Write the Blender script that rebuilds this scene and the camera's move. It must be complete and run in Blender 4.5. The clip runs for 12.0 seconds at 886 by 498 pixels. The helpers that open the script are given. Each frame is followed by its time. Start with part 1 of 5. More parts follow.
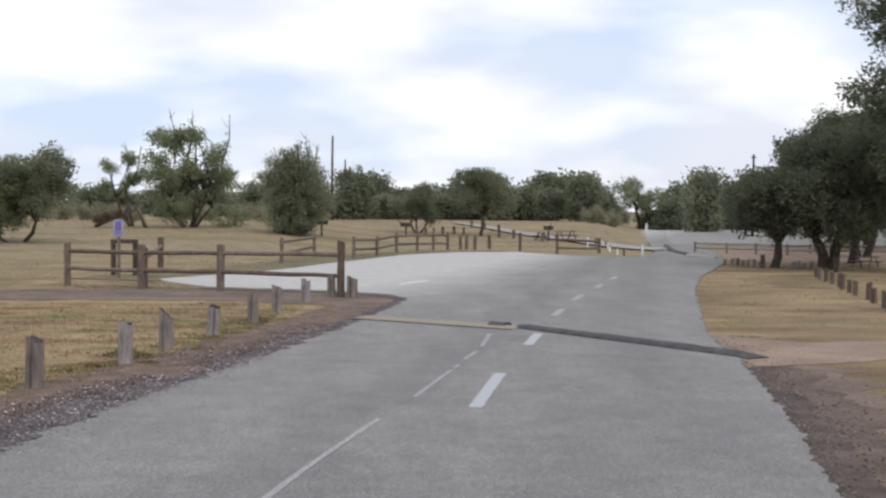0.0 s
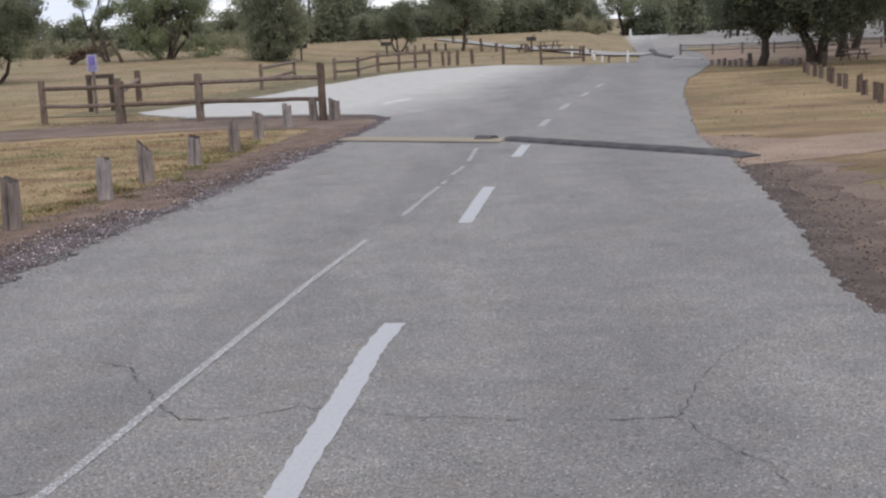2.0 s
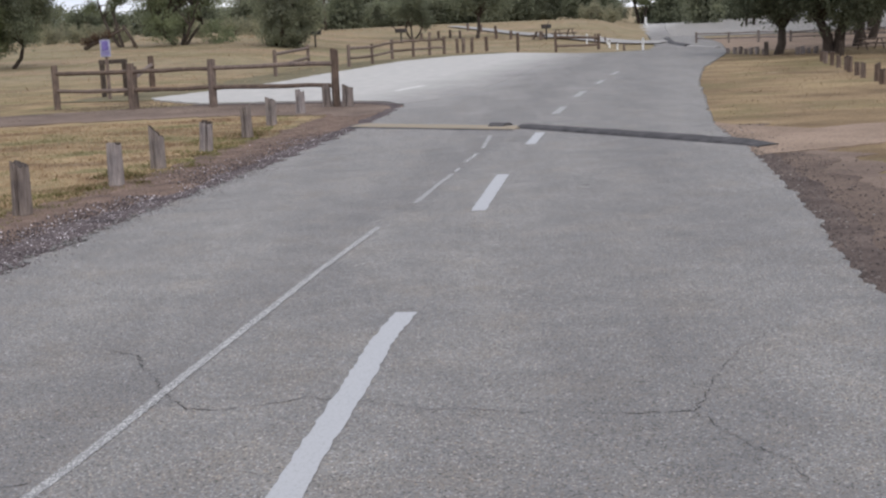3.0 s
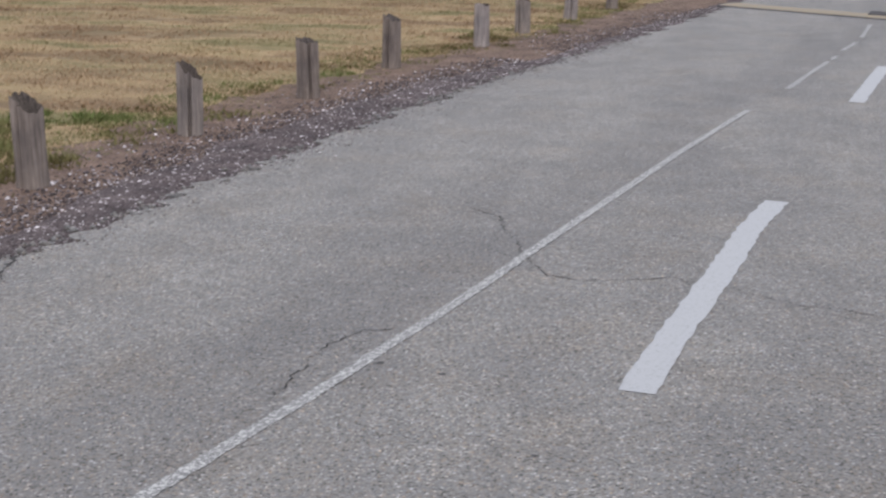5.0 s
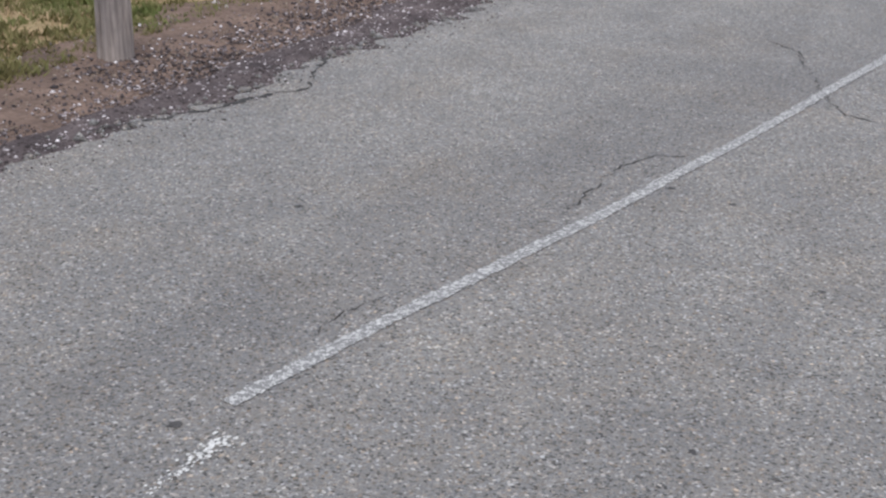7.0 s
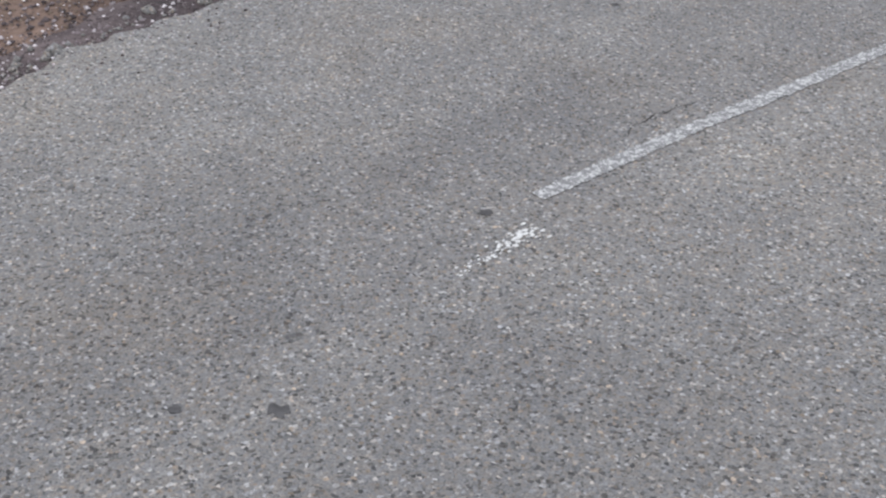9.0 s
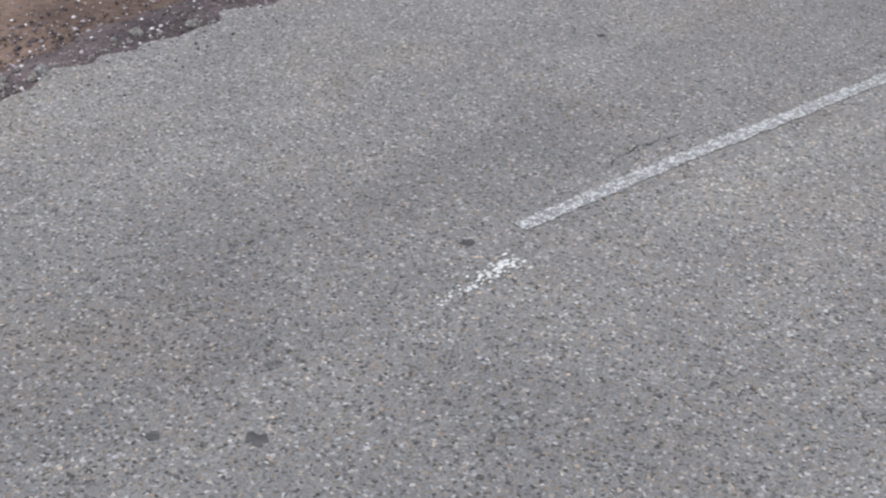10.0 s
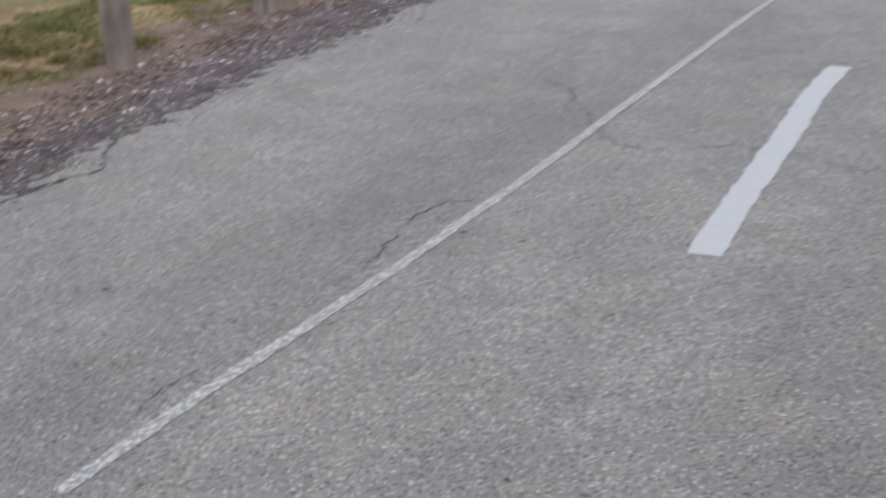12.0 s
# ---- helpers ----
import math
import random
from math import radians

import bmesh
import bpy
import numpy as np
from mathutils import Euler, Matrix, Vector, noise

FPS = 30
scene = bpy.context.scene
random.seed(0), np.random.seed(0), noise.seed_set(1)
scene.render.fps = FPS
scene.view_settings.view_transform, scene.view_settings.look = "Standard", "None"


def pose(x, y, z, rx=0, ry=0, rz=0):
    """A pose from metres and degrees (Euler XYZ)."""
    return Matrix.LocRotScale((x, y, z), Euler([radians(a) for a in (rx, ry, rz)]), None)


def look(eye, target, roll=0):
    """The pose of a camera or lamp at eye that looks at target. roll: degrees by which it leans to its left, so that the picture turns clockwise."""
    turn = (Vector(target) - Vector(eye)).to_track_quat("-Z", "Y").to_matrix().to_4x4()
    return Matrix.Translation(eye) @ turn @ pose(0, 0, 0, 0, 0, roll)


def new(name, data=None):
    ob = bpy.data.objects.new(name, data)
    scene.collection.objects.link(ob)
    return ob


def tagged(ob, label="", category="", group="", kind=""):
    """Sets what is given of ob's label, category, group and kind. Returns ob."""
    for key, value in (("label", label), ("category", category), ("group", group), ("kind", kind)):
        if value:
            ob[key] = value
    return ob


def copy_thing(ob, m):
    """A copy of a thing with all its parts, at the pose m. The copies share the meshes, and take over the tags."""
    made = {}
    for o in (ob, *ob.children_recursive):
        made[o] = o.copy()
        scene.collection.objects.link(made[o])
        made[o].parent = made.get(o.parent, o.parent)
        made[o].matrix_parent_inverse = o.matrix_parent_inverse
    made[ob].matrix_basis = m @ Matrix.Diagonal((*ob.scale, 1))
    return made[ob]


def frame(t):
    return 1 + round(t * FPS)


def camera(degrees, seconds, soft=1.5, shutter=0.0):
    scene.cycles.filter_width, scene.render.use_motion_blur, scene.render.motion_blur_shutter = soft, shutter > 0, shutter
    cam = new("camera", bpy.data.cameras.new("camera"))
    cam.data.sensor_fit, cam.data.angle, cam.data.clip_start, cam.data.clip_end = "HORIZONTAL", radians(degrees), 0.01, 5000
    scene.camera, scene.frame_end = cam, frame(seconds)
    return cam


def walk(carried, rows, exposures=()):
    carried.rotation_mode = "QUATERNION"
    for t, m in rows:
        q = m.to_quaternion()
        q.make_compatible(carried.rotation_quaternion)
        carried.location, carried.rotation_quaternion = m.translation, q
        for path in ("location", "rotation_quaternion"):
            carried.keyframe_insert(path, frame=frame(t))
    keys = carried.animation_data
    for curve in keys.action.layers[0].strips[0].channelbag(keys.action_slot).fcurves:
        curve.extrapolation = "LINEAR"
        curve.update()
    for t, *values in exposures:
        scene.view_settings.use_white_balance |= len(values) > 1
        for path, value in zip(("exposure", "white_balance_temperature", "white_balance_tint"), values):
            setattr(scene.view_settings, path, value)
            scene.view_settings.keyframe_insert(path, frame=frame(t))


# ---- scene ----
FOV = 36.2
cam = camera(FOV, 12.0, soft=2.3, shutter=0.15)
# seconds, place, then heading, tilt and lean in degrees
PATH = (
    (0, 0.000, 0.000, 1.663, -0.004, -1.651, 0.410),
    (0.2, 0.008, 0.035, 1.658, -1.409, -2.413, 0.161),
    (0.3, 0.011, 0.053, 1.655, -1.627, -3.232, 0.068),
    (0.5, 0.019, 0.089, 1.650, -1.535, -5.320, -0.914),
    (0.7, 0.019, 0.108, 1.647, -1.198, -7.051, -1.645),
    (1, 0.020, 0.137, 1.641, -0.820, -8.649, -2.608),
    (1.5, 0.019, 0.253, 1.617, -0.480, -9.081, -2.915),
    (2, 0.027, 0.339, 1.598, -0.326, -9.292, -2.892),
    (2.5, 0.032, 0.420, 1.581, -0.166, -9.484, -2.822),
    (2.7, 0.036, 0.435, 1.581, -0.106, -9.577, -2.734),
    (4.3, -0.056, 0.653, 1.536, 7.765, -11.962, -1.802),
    (4.5, -0.067, 0.667, 1.528, 9.865, -12.560, -1.444),
    (5, -0.138, 0.617, 1.526, 14.791, -14.667, 0.230),
    (5.5, -0.195, 0.516, 1.549, 19.292, -17.156, 1.501),
    (6, -0.194, 0.493, 1.548, 23.028, -19.972, 1.778),
    (6.5, -0.194, 0.471, 1.548, 24.598, -21.466, 1.895),
    (6.7, -0.192, 0.462, 1.551, 25.174, -21.718, 1.698),
    (8.3, -0.180, 0.354, 1.606, 35.894, -28.332, -0.265),
    (8.5, -0.188, 0.367, 1.591, 37.866, -29.489, -0.727),
    (9, -0.189, 0.383, 1.592, 40.224, -30.983, -0.771),
    (9.5, -0.185, 0.388, 1.606, 40.135, -30.560, -0.014),
    (10, -0.181, 0.392, 1.619, 39.571, -30.181, 0.507),
    (10.5, -0.183, 0.399, 1.633, 38.628, -30.191, 0.739),
    (11, -0.186, 0.408, 1.646, 37.275, -30.027, 0.209),
    (11.3, -0.184, 0.345, 1.658, 33.900, -28.350, -0.100),
    (11.4, -0.179, 0.312, 1.672, 31.742, -27.731, -0.286),
    (11.5, -0.173, 0.329, 1.663, 30.481, -27.044, -0.458),
    (11.6, -0.155, 0.334, 1.655, 28.247, -25.840, -0.688),
    (11.7, -0.132, 0.338, 1.674, 26.643, -25.210, -0.917),
    (11.8, -0.106, 0.347, 1.663, 23.778, -23.606, -1.432),
    (11.9, -0.079, 0.358, 1.666, 21.830, -22.517, -1.776),
    (12, -0.115, 0.300, 1.658, 17.640, -20.400, -1.780),
)
walk(cam, [(t, pose(x, y, z, 90 + tilt, 0, turn) @ pose(0, 0, 0, 0, 0, lean))
           for t, x, y, z, turn, tilt, lean in PATH],
     exposures=((0.0, 0.28, 6550, 11), (0.2, 0.03, 6540, 11), (0.7, 0.14, 6540, 12), (1.5, 0.31, 6550, 13), (2.5, 0.34, 6550, 13), (4.5, 0.38, 6540, 13), (6.5, 0.47, 6510, 12), (9.0, 0.53, 6480, 11), (9.7, 0.58, 6490, 11), (11.2, 0.59, 6490, 11), (12.0, 0.48, 6490, 11)))

# ---- light: an overcast sky, broken by thinner cloud ----
SUN_UP, SUN_TURN = radians(48), radians(150)
world = bpy.data.worlds.new("overcast_sky")
scene.world = world
world.use_nodes = True
wn, wl = world.node_tree.nodes, world.node_tree.links
wn.clear()


def wnode(kind, **kw):
    n = wn.new(kind)
    for key, value in kw.items():
        n.inputs[key].default_value = value
    return n


sky = wn.new("ShaderNodeTexSky")
sky.sky_type, sky.sun_disc = "NISHITA", False
sky.sun_elevation, sky.sun_rotation = SUN_UP, SUN_TURN
where = wn.new("ShaderNodeTexCoord")
stretch = wn.new("ShaderNodeMapping")
stretch.inputs["Scale"].default_value = (2.4, 2.4, 7.0)
stretch.inputs["Location"].default_value = (0.35, 0.2, 0.1)
wl.new(where.outputs["Generated"], stretch.inputs["Vector"])
cloud = wnode("ShaderNodeTexNoise", Scale=2.2, Detail=3.5, Roughness=0.5)
wl.new(stretch.outputs["Vector"], cloud.inputs["Vector"])
tone = wnode("ShaderNodeTexNoise", Scale=1.3, Detail=2.0, Roughness=0.5)
wl.new(stretch.outputs["Vector"], tone.inputs["Vector"])
thin = wn.new("ShaderNodeValToRGB")
thin.color_ramp.elements[0].position, thin.color_ramp.elements[0].color = 0.42, (0.58, 0.69, 0.88, 1)
thin.color_ramp.elements[1].position, thin.color_ramp.elements[1].color = 0.58, (0.70, 0.74, 0.85, 1)
wl.new(tone.outputs["Fac"], thin.inputs["Fac"])
ramp = wn.new("ShaderNodeValToRGB")
ramp.color_ramp.elements[0].position, ramp.color_ramp.elements[0].color = 0.38, (0, 0, 0, 1)
ramp.color_ramp.elements[1].position, ramp.color_ramp.elements[1].color = 0.60, (1.0, 1.0, 1.0, 1)
wl.new(cloud.outputs["Fac"], ramp.inputs["Fac"])
sky_light = wnode("ShaderNodeBackground", Strength=0.08)
wl.new(sky.outputs["Color"], sky_light.inputs["Color"])
cloud_light = wnode("ShaderNodeBackground", Strength=1.0)
layers = wn.new("ShaderNodeMix")
layers.data_type = "RGBA"
layers.inputs[7].default_value = (1.0, 1.0, 1.0, 1)
wl.new(ramp.outputs["Color"], layers.inputs[0])
wl.new(thin.outputs["Color"], layers.inputs[6])
wl.new(layers.outputs[2], cloud_light.inputs["Color"])
both = wnode("ShaderNodeMixShader", Fac=0.85)
wl.new(sky_light.outputs[0], both.inputs[1])
wl.new(cloud_light.outputs[0], both.inputs[2])
wout = wn.new("ShaderNodeOutputWorld")
wl.new(both.outputs[0], wout.inputs["Surface"])

sun = new("sun", bpy.data.lights.new("sun", "SUN"))
sun.data.energy, sun.data.angle, sun.data.color = 0.8, radians(25), (1.0, 0.96, 0.9)
sun.matrix_world = look((0, 0, 30), (0 - 30 * math.sin(SUN_TURN) / math.tan(SUN_UP), 0 - 30 * math.cos(SUN_TURN) / math.tan(SUN_UP), 0))


# ---- materials ----
def material(name, rough=0.9, spec=0.3):
    m = bpy.data.materials.new(name)
    m.use_nodes = True
    b = m.node_tree.nodes["Principled BSDF"]
    b.inputs["Roughness"].default_value = rough
    b.inputs["Specular IOR Level"].default_value = spec
    return m, m.node_tree.nodes, m.node_tree.links, b


def at_place(nodes, links, space="Position"):
    if space == "Position":
        return nodes.new("ShaderNodeNewGeometry").outputs["Position"]
    return nodes.new("ShaderNodeTexCoord").outputs["Object"]


def noise_of(nodes, links, vec, scale, detail=4.0, rough=0.55):
    n = nodes.new("ShaderNodeTexNoise")
    n.inputs["Scale"].default_value, n.inputs["Detail"].default_value, n.inputs["Roughness"].default_value = scale, detail, rough
    links.new(vec, n.inputs["Vector"])
    return n.outputs["Fac"]


def ramp_of(nodes, links, fac, stops):
    r = nodes.new("ShaderNodeValToRGB")
    while len(r.color_ramp.elements) < len(stops):
        r.color_ramp.elements.new(0.5)
    for e, (p, c) in zip(r.color_ramp.elements, stops):
        e.position = p
        e.color = (*c, 1) if len(c) == 3 else c
    links.new(fac, r.inputs["Fac"])
    return r.outputs["Color"]


def mix_of(nodes, links, fac, a, b, kind="MIX"):
    m = nodes.new("ShaderNodeMix")
    m.data_type, m.blend_type = "RGBA", kind
    for socket, value in ((m.inputs[0], fac), (m.inputs[6], a), (m.inputs[7], b)):
        if hasattr(value, "links"):
            links.new(value, socket)
        else:
            socket.default_value = value if isinstance(value, float) else (*value, 1)
    return m.outputs[2]


def bump_of(nodes, links, b, height, strength, distance):
    n = nodes.new("ShaderNodeBump")
    n.inputs["Strength"].default_value, n.inputs["Distance"].default_value = strength, distance
    links.new(height, n.inputs["Height"])
    links.new(n.outputs["Normal"], b.inputs["Normal"])


def asphalt_material(name, tone, tint=(1, 1, 1)):
    m, n, l, b = material(name, 0.78, 0.5)
    b.inputs["Diffuse Roughness"].default_value = 1.0
    p = at_place(n, l)
    cell = n.new("ShaderNodeTexVoronoi")
    cell.inputs["Scale"].default_value = 132.0
    l.new(p, cell.inputs["Vector"])
    grey = n.new("ShaderNodeSeparateColor")
    l.new(cell.outputs["Color"], grey.inputs[0])
    stops = ((0.0, 0.24), (0.10, 0.58), (0.25, 0.895), (0.78, 1.04), (0.92, 1.29), (1.0, 2.12))
    stone = ramp_of(n, l, grey.outputs[0], [(f, tuple(min(1.0, tone * v * t) for t in tint)) for f, v in stops])
    hue = ramp_of(n, l, grey.outputs[1], ((0.0, (1.22, 1.0, 0.80)), (0.07, (1.08, 1.0, 0.93)), (0.5, (1.01, 1, 0.99)), (1.0, (0.97, 0.99, 1.04))))
    pit = ramp_of(n, l, noise_of(n, l, p, 170.0, 2.0, 0.6), ((0.32, (0.5, 0.5, 0.51)), (0.44, (1, 1, 1))))
    along = n.new("ShaderNodeMapping")
    along.inputs["Rotation"].default_value = (0, 0, radians(9))
    along.inputs["Scale"].default_value = (1.0, 0.16, 1.0)
    l.new(p, along.inputs["Vector"])
    track = ramp_of(n, l, noise_of(n, l, along.outputs["Vector"], 1.3, 4.0, 0.55), ((0.3, (0.87, 0.87, 0.88)), (0.7, (1.10, 1.095, 1.085))))
    wear = ramp_of(n, l, noise_of(n, l, p, 0.7, 5.0, 0.6), ((0.3, (0.90, 0.90, 0.905)), (0.7, (1.08, 1.075, 1.06))))
    patch = ramp_of(n, l, noise_of(n, l, p, 2.6, 5.0, 0.62), ((0.3, (0.86, 0.86, 0.87)), (0.7, (1.11, 1.105, 1.09))))
    spot = ramp_of(n, l, noise_of(n, l, p, 9.0, 2.0, 0.5), ((0.22, (0.55, 0.55, 0.56)), (0.27, (1, 1, 1))))
    # the side road and its mouth are bleached
    xyz = n.new("ShaderNodeSeparateXYZ")
    l.new(p, xyz.inputs[0])

    def maths(op, a, b_):
        q = n.new("ShaderNodeMath")
        q.operation = op
        for socket, value in zip(q.inputs, (a, b_)):
            if hasattr(value, "links"):
                l.new(value, socket)
            else:
                socket.default_value = value
        return q.outputs[0]

    across = maths("ADD", maths("MULTIPLY", maths("ADD", xyz.outputs[0], 0.6), -0.24), maths("MULTIPLY", maths("ADD", xyz.outputs[1], -25.2), 0.055))
    across = maths("ADD", across, maths("MULTIPLY", noise_of(n, l, p, 0.5, 3.0), 0.5))
    near = maths("MULTIPLY", maths("ADD", xyz.outputs[1], -22.0), 0.2)
    mouth = maths("MULTIPLY", ramp_of(n, l, across, ((0.0, (0, 0, 0)), (0.75, (1, 1, 1)))), ramp_of(n, l, near, ((0.0, (0, 0, 0)), (1.0, (1, 1, 1)))))
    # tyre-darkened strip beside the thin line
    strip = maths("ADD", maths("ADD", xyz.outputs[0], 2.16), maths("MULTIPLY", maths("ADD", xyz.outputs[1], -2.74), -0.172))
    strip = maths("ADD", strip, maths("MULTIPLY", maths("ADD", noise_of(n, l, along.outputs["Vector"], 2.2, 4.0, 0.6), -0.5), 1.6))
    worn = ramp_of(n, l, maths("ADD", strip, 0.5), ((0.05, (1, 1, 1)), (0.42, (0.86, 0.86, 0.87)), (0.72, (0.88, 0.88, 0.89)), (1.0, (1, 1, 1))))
    # oil-darkened middle of the lane
    lane = maths("ADD", maths("ADD", xyz.outputs[0], -1.5), maths("MULTIPLY", maths("ADD", xyz.outputs[1], -11.5), -0.15))
    lane = maths("ADD", lane, maths("MULTIPLY", maths("ADD", noise_of(n, l, along.outputs["Vector"], 1.7, 4.0, 0.6), -0.5), 1.4))
    oily = ramp_of(n, l, maths("ADD", maths("MULTIPLY", lane, 0.5), 0.5), ((0.1, (1, 1, 1)), (0.4, (0.90, 0.90, 0.905)), (0.6, (0.90, 0.90, 0.905)), (0.9, (1, 1, 1))))
    grit = n.new("ShaderNodeTexVoronoi")
    grit.inputs["Scale"].default_value = 290.0
    l.new(p, grit.inputs["Vector"])
    grit_grey = n.new("ShaderNodeSeparateColor")
    l.new(grit.outputs["Color"], grit_grey.inputs[0])
    sand = ramp_of(n, l, grit_grey.outputs[0], ((0.0, (0.69, 0.69, 0.70)), (0.3, (0.96, 0.96, 0.96)), (0.8, (1.03, 1.03, 1.03)), (1.0, (1.28, 1.27, 1.26))))
    rust = ramp_of(n, l, noise_of(n, l, p, 1.9, 4.0, 0.6), ((0.5, (1, 1, 1)), (0.70, (1.04, 1.0, 0.95))))
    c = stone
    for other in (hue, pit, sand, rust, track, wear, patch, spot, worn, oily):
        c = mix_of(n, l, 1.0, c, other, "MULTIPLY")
    pale = mix_of(n, l, 1.0, tuple(2.0 * tone * v for v in (1.0, 0.985, 0.955)), patch, "MULTIPLY")
    c = mix_of(n, l, mouth, c, pale)
    l.new(c, b.inputs["Base Color"])
    bump_of(n, l, b, grey.outputs[0], 0.3, 0.003)
    return m


def flat_material(name, dark, light, scale, rough=0.9, spec=0.2, bump=0.3, depth=0.01, fine=40.0):
    m, n, l, b = material(name, rough, spec)
    p = at_place(n, l)
    big = ramp_of(n, l, noise_of(n, l, p, scale), ((0.3, dark), (0.7, light)))
    small = noise_of(n, l, p, fine, 3.0, 0.6)
    c = mix_of(n, l, 1.0, big, ramp_of(n, l, small, ((0.25, (0.7, 0.7, 0.7)), (0.75, (1.25, 1.25, 1.25)))), "MULTIPLY")
    l.new(c, b.inputs["Base Color"])
    bump_of(n, l, b, small, bump, depth)
    return m


def wood_material(name, dark, light):
    m, n, l, b = material(name, 0.9, 0.15)
    p = at_place(n, l, "Object")
    s = n.new("ShaderNodeMapping")
    s.inputs["Scale"].default_value = (1, 1, 0.07)
    l.new(p, s.inputs["Vector"])
    grain = noise_of(n, l, s.outputs["Vector"], 55.0, 5.0, 0.65)
    stain = noise_of(n, l, p, 5.0, 3.0, 0.6)
    r = n.new("ShaderNodeObjectInfo").outputs["Random"]
    c = ramp_of(n, l, grain, ((0.3, dark), (0.68, light)))
    c = mix_of(n, l, 1.0, c, ramp_of(n, l, stain, ((0.3, (0.72, 0.72, 0.74)), (0.7, (1.15, 1.12, 1.08)))), "MULTIPLY")
    c = mix_of(n, l, 1.0, c, ramp_of(n, l, r, ((0.0, (0.74, 0.69, 0.66)), (0.5, (0.93, 0.91, 0.9)), (1.0, (1.16, 1.16, 1.2)))), "MULTIPLY")
    l.new(c, b.inputs["Base Color"])
    bump_of(n, l, b, grain, 0.6, 0.008)
    return m


def leaf_material(name, dark, light):
    m, n, l, b = material(name, 0.9, 0.08)
    r = n.new("ShaderNodeNewGeometry").outputs["Random Per Island"]
    c = ramp_of(n, l, r, ((0.0, dark), (0.8, light), (1.0, tuple(1.12 * v for v in light))))
    big = noise_of(n, l, at_place(n, l), 0.8, 2.0)
    c = mix_of(n, l, 1.0, c, ramp_of(n, l, big, ((0.3, (0.8, 0.8, 0.8)), (0.7, (1.2, 1.2, 1.1)))), "MULTIPLY")
    l.new(c, b.inputs["Base Color"])
    back = n.new("ShaderNodeBsdfTranslucent")
    l.new(c, back.inputs["Color"])
    both_sides = n.new("ShaderNodeMixShader")
    both_sides.inputs[0].default_value = 0.5
    l.new(b.outputs[0], both_sides.inputs[1])
    l.new(back.outputs[0], both_sides.inputs[2])
    l.new(both_sides.outputs[0], n["Material Output"].inputs["Surface"])
    return m


def paint_material(name, paint, worn, amount):
    m, n, l, b = material(name, 0.7, 0.3)
    p = at_place(n, l)
    holes = noise_of(n, l, p, 210.0, 3.0, 0.7)
    large = noise_of(n, l, p, 60.0, 4.0, 0.7)
    add = n.new("ShaderNodeMath")
    add.operation = "ADD"
    l.new(holes, add.inputs[0])
    l.new(large, add.inputs[1])
    f = ramp_of(n, l, add.outputs[0], ((0.5 * amount, (0, 0, 0)), (0.5 * amount + 0.035, (1, 1, 1))))
    half = n.new("ShaderNodeMath")
    half.operation = "MULTIPLY"
    half.inputs[1].default_value = 0.5
    l.new(add.outputs[0], half.inputs[0])
    l.new(half.outputs[0], f.node.inputs["Fac"])
    c = mix_of(n, l, f, worn, paint)
    l.new(c, b.inputs["Base Color"])
    bump_of(n, l, b, holes, 0.3, 0.003)
    return m


M_ROAD = asphalt_material("worn_asphalt", 0.205)
M_BLEACHED = asphalt_material("bleached_asphalt", 0.26, (1.0, 0.99, 0.96))
M_POST = wood_material("weathered_grey_wood", (0.15, 0.132, 0.124), (0.37, 0.335, 0.318))
M_RAIL = wood_material("brown_fence_wood", (0.095, 0.075, 0.063), (0.26, 0.207, 0.175))
M_BARK = wood_material("bark", (0.04, 0.033, 0.028), (0.13, 0.108, 0.092))
M_TWIG = wood_material("bare_twigs", (0.09, 0.075, 0.065), (0.2, 0.17, 0.15))
M_OAK = leaf_material("oak_leaves", (0.165, 0.183, 0.135), (0.225, 0.243, 0.172))
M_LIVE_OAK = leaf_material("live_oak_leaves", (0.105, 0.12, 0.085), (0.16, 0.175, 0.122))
M_OLIVE = leaf_material("olive_leaves", (0.19, 0.222, 0.14), (0.27, 0.30, 0.19))
M_CEDAR = leaf_material("cedar_needles", (0.20, 0.216, 0.158), (0.275, 0.29, 0.21))
M_SCRUB = leaf_material("dry_scrub_leaves", (0.25, 0.25, 0.178), (0.34, 0.325, 0.232))
M_WHITE = paint_material("white_road_paint", (0.415, 0.425, 0.445), (0.31, 0.315, 0.323), 0.84)
M_WORN = paint_material("worn_white_paint", (0.56, 0.56, 0.555), (0.20, 0.20, 0.202), 1.02)
M_FRESH = paint_material("fresh_white_paint", (0.66, 0.66, 0.65), (0.42, 0.42, 0.41), 0.9)
M_FADED = paint_material("faded_white_paint", (0.37, 0.37, 0.37), (0.24, 0.24, 0.243), 0.97)
M_STAIN = flat_material("dark_stain", (0.06, 0.058, 0.06), (0.11, 0.108, 0.11), 25.0)
M_YELLOW = paint_material("faded_yellow_paint", (0.325, 0.25, 0.148), (0.225, 0.205, 0.18), 0.97)
M_TAR = flat_material("black_tar", (0.04, 0.039, 0.042), (0.095, 0.091, 0.096), 6.0, 0.8, 0.3, 0.4, 0.006, 90.0)
M_CRACK = flat_material("crack_dirt", (0.03, 0.029, 0.03), (0.075, 0.072, 0.072), 40.0)


# ---- building helpers ----
def smooth(a, b, v):
    v = min(1.0, max(0.0, (v - a) / (b - a)))
    return v * v * (3 - 2 * v)


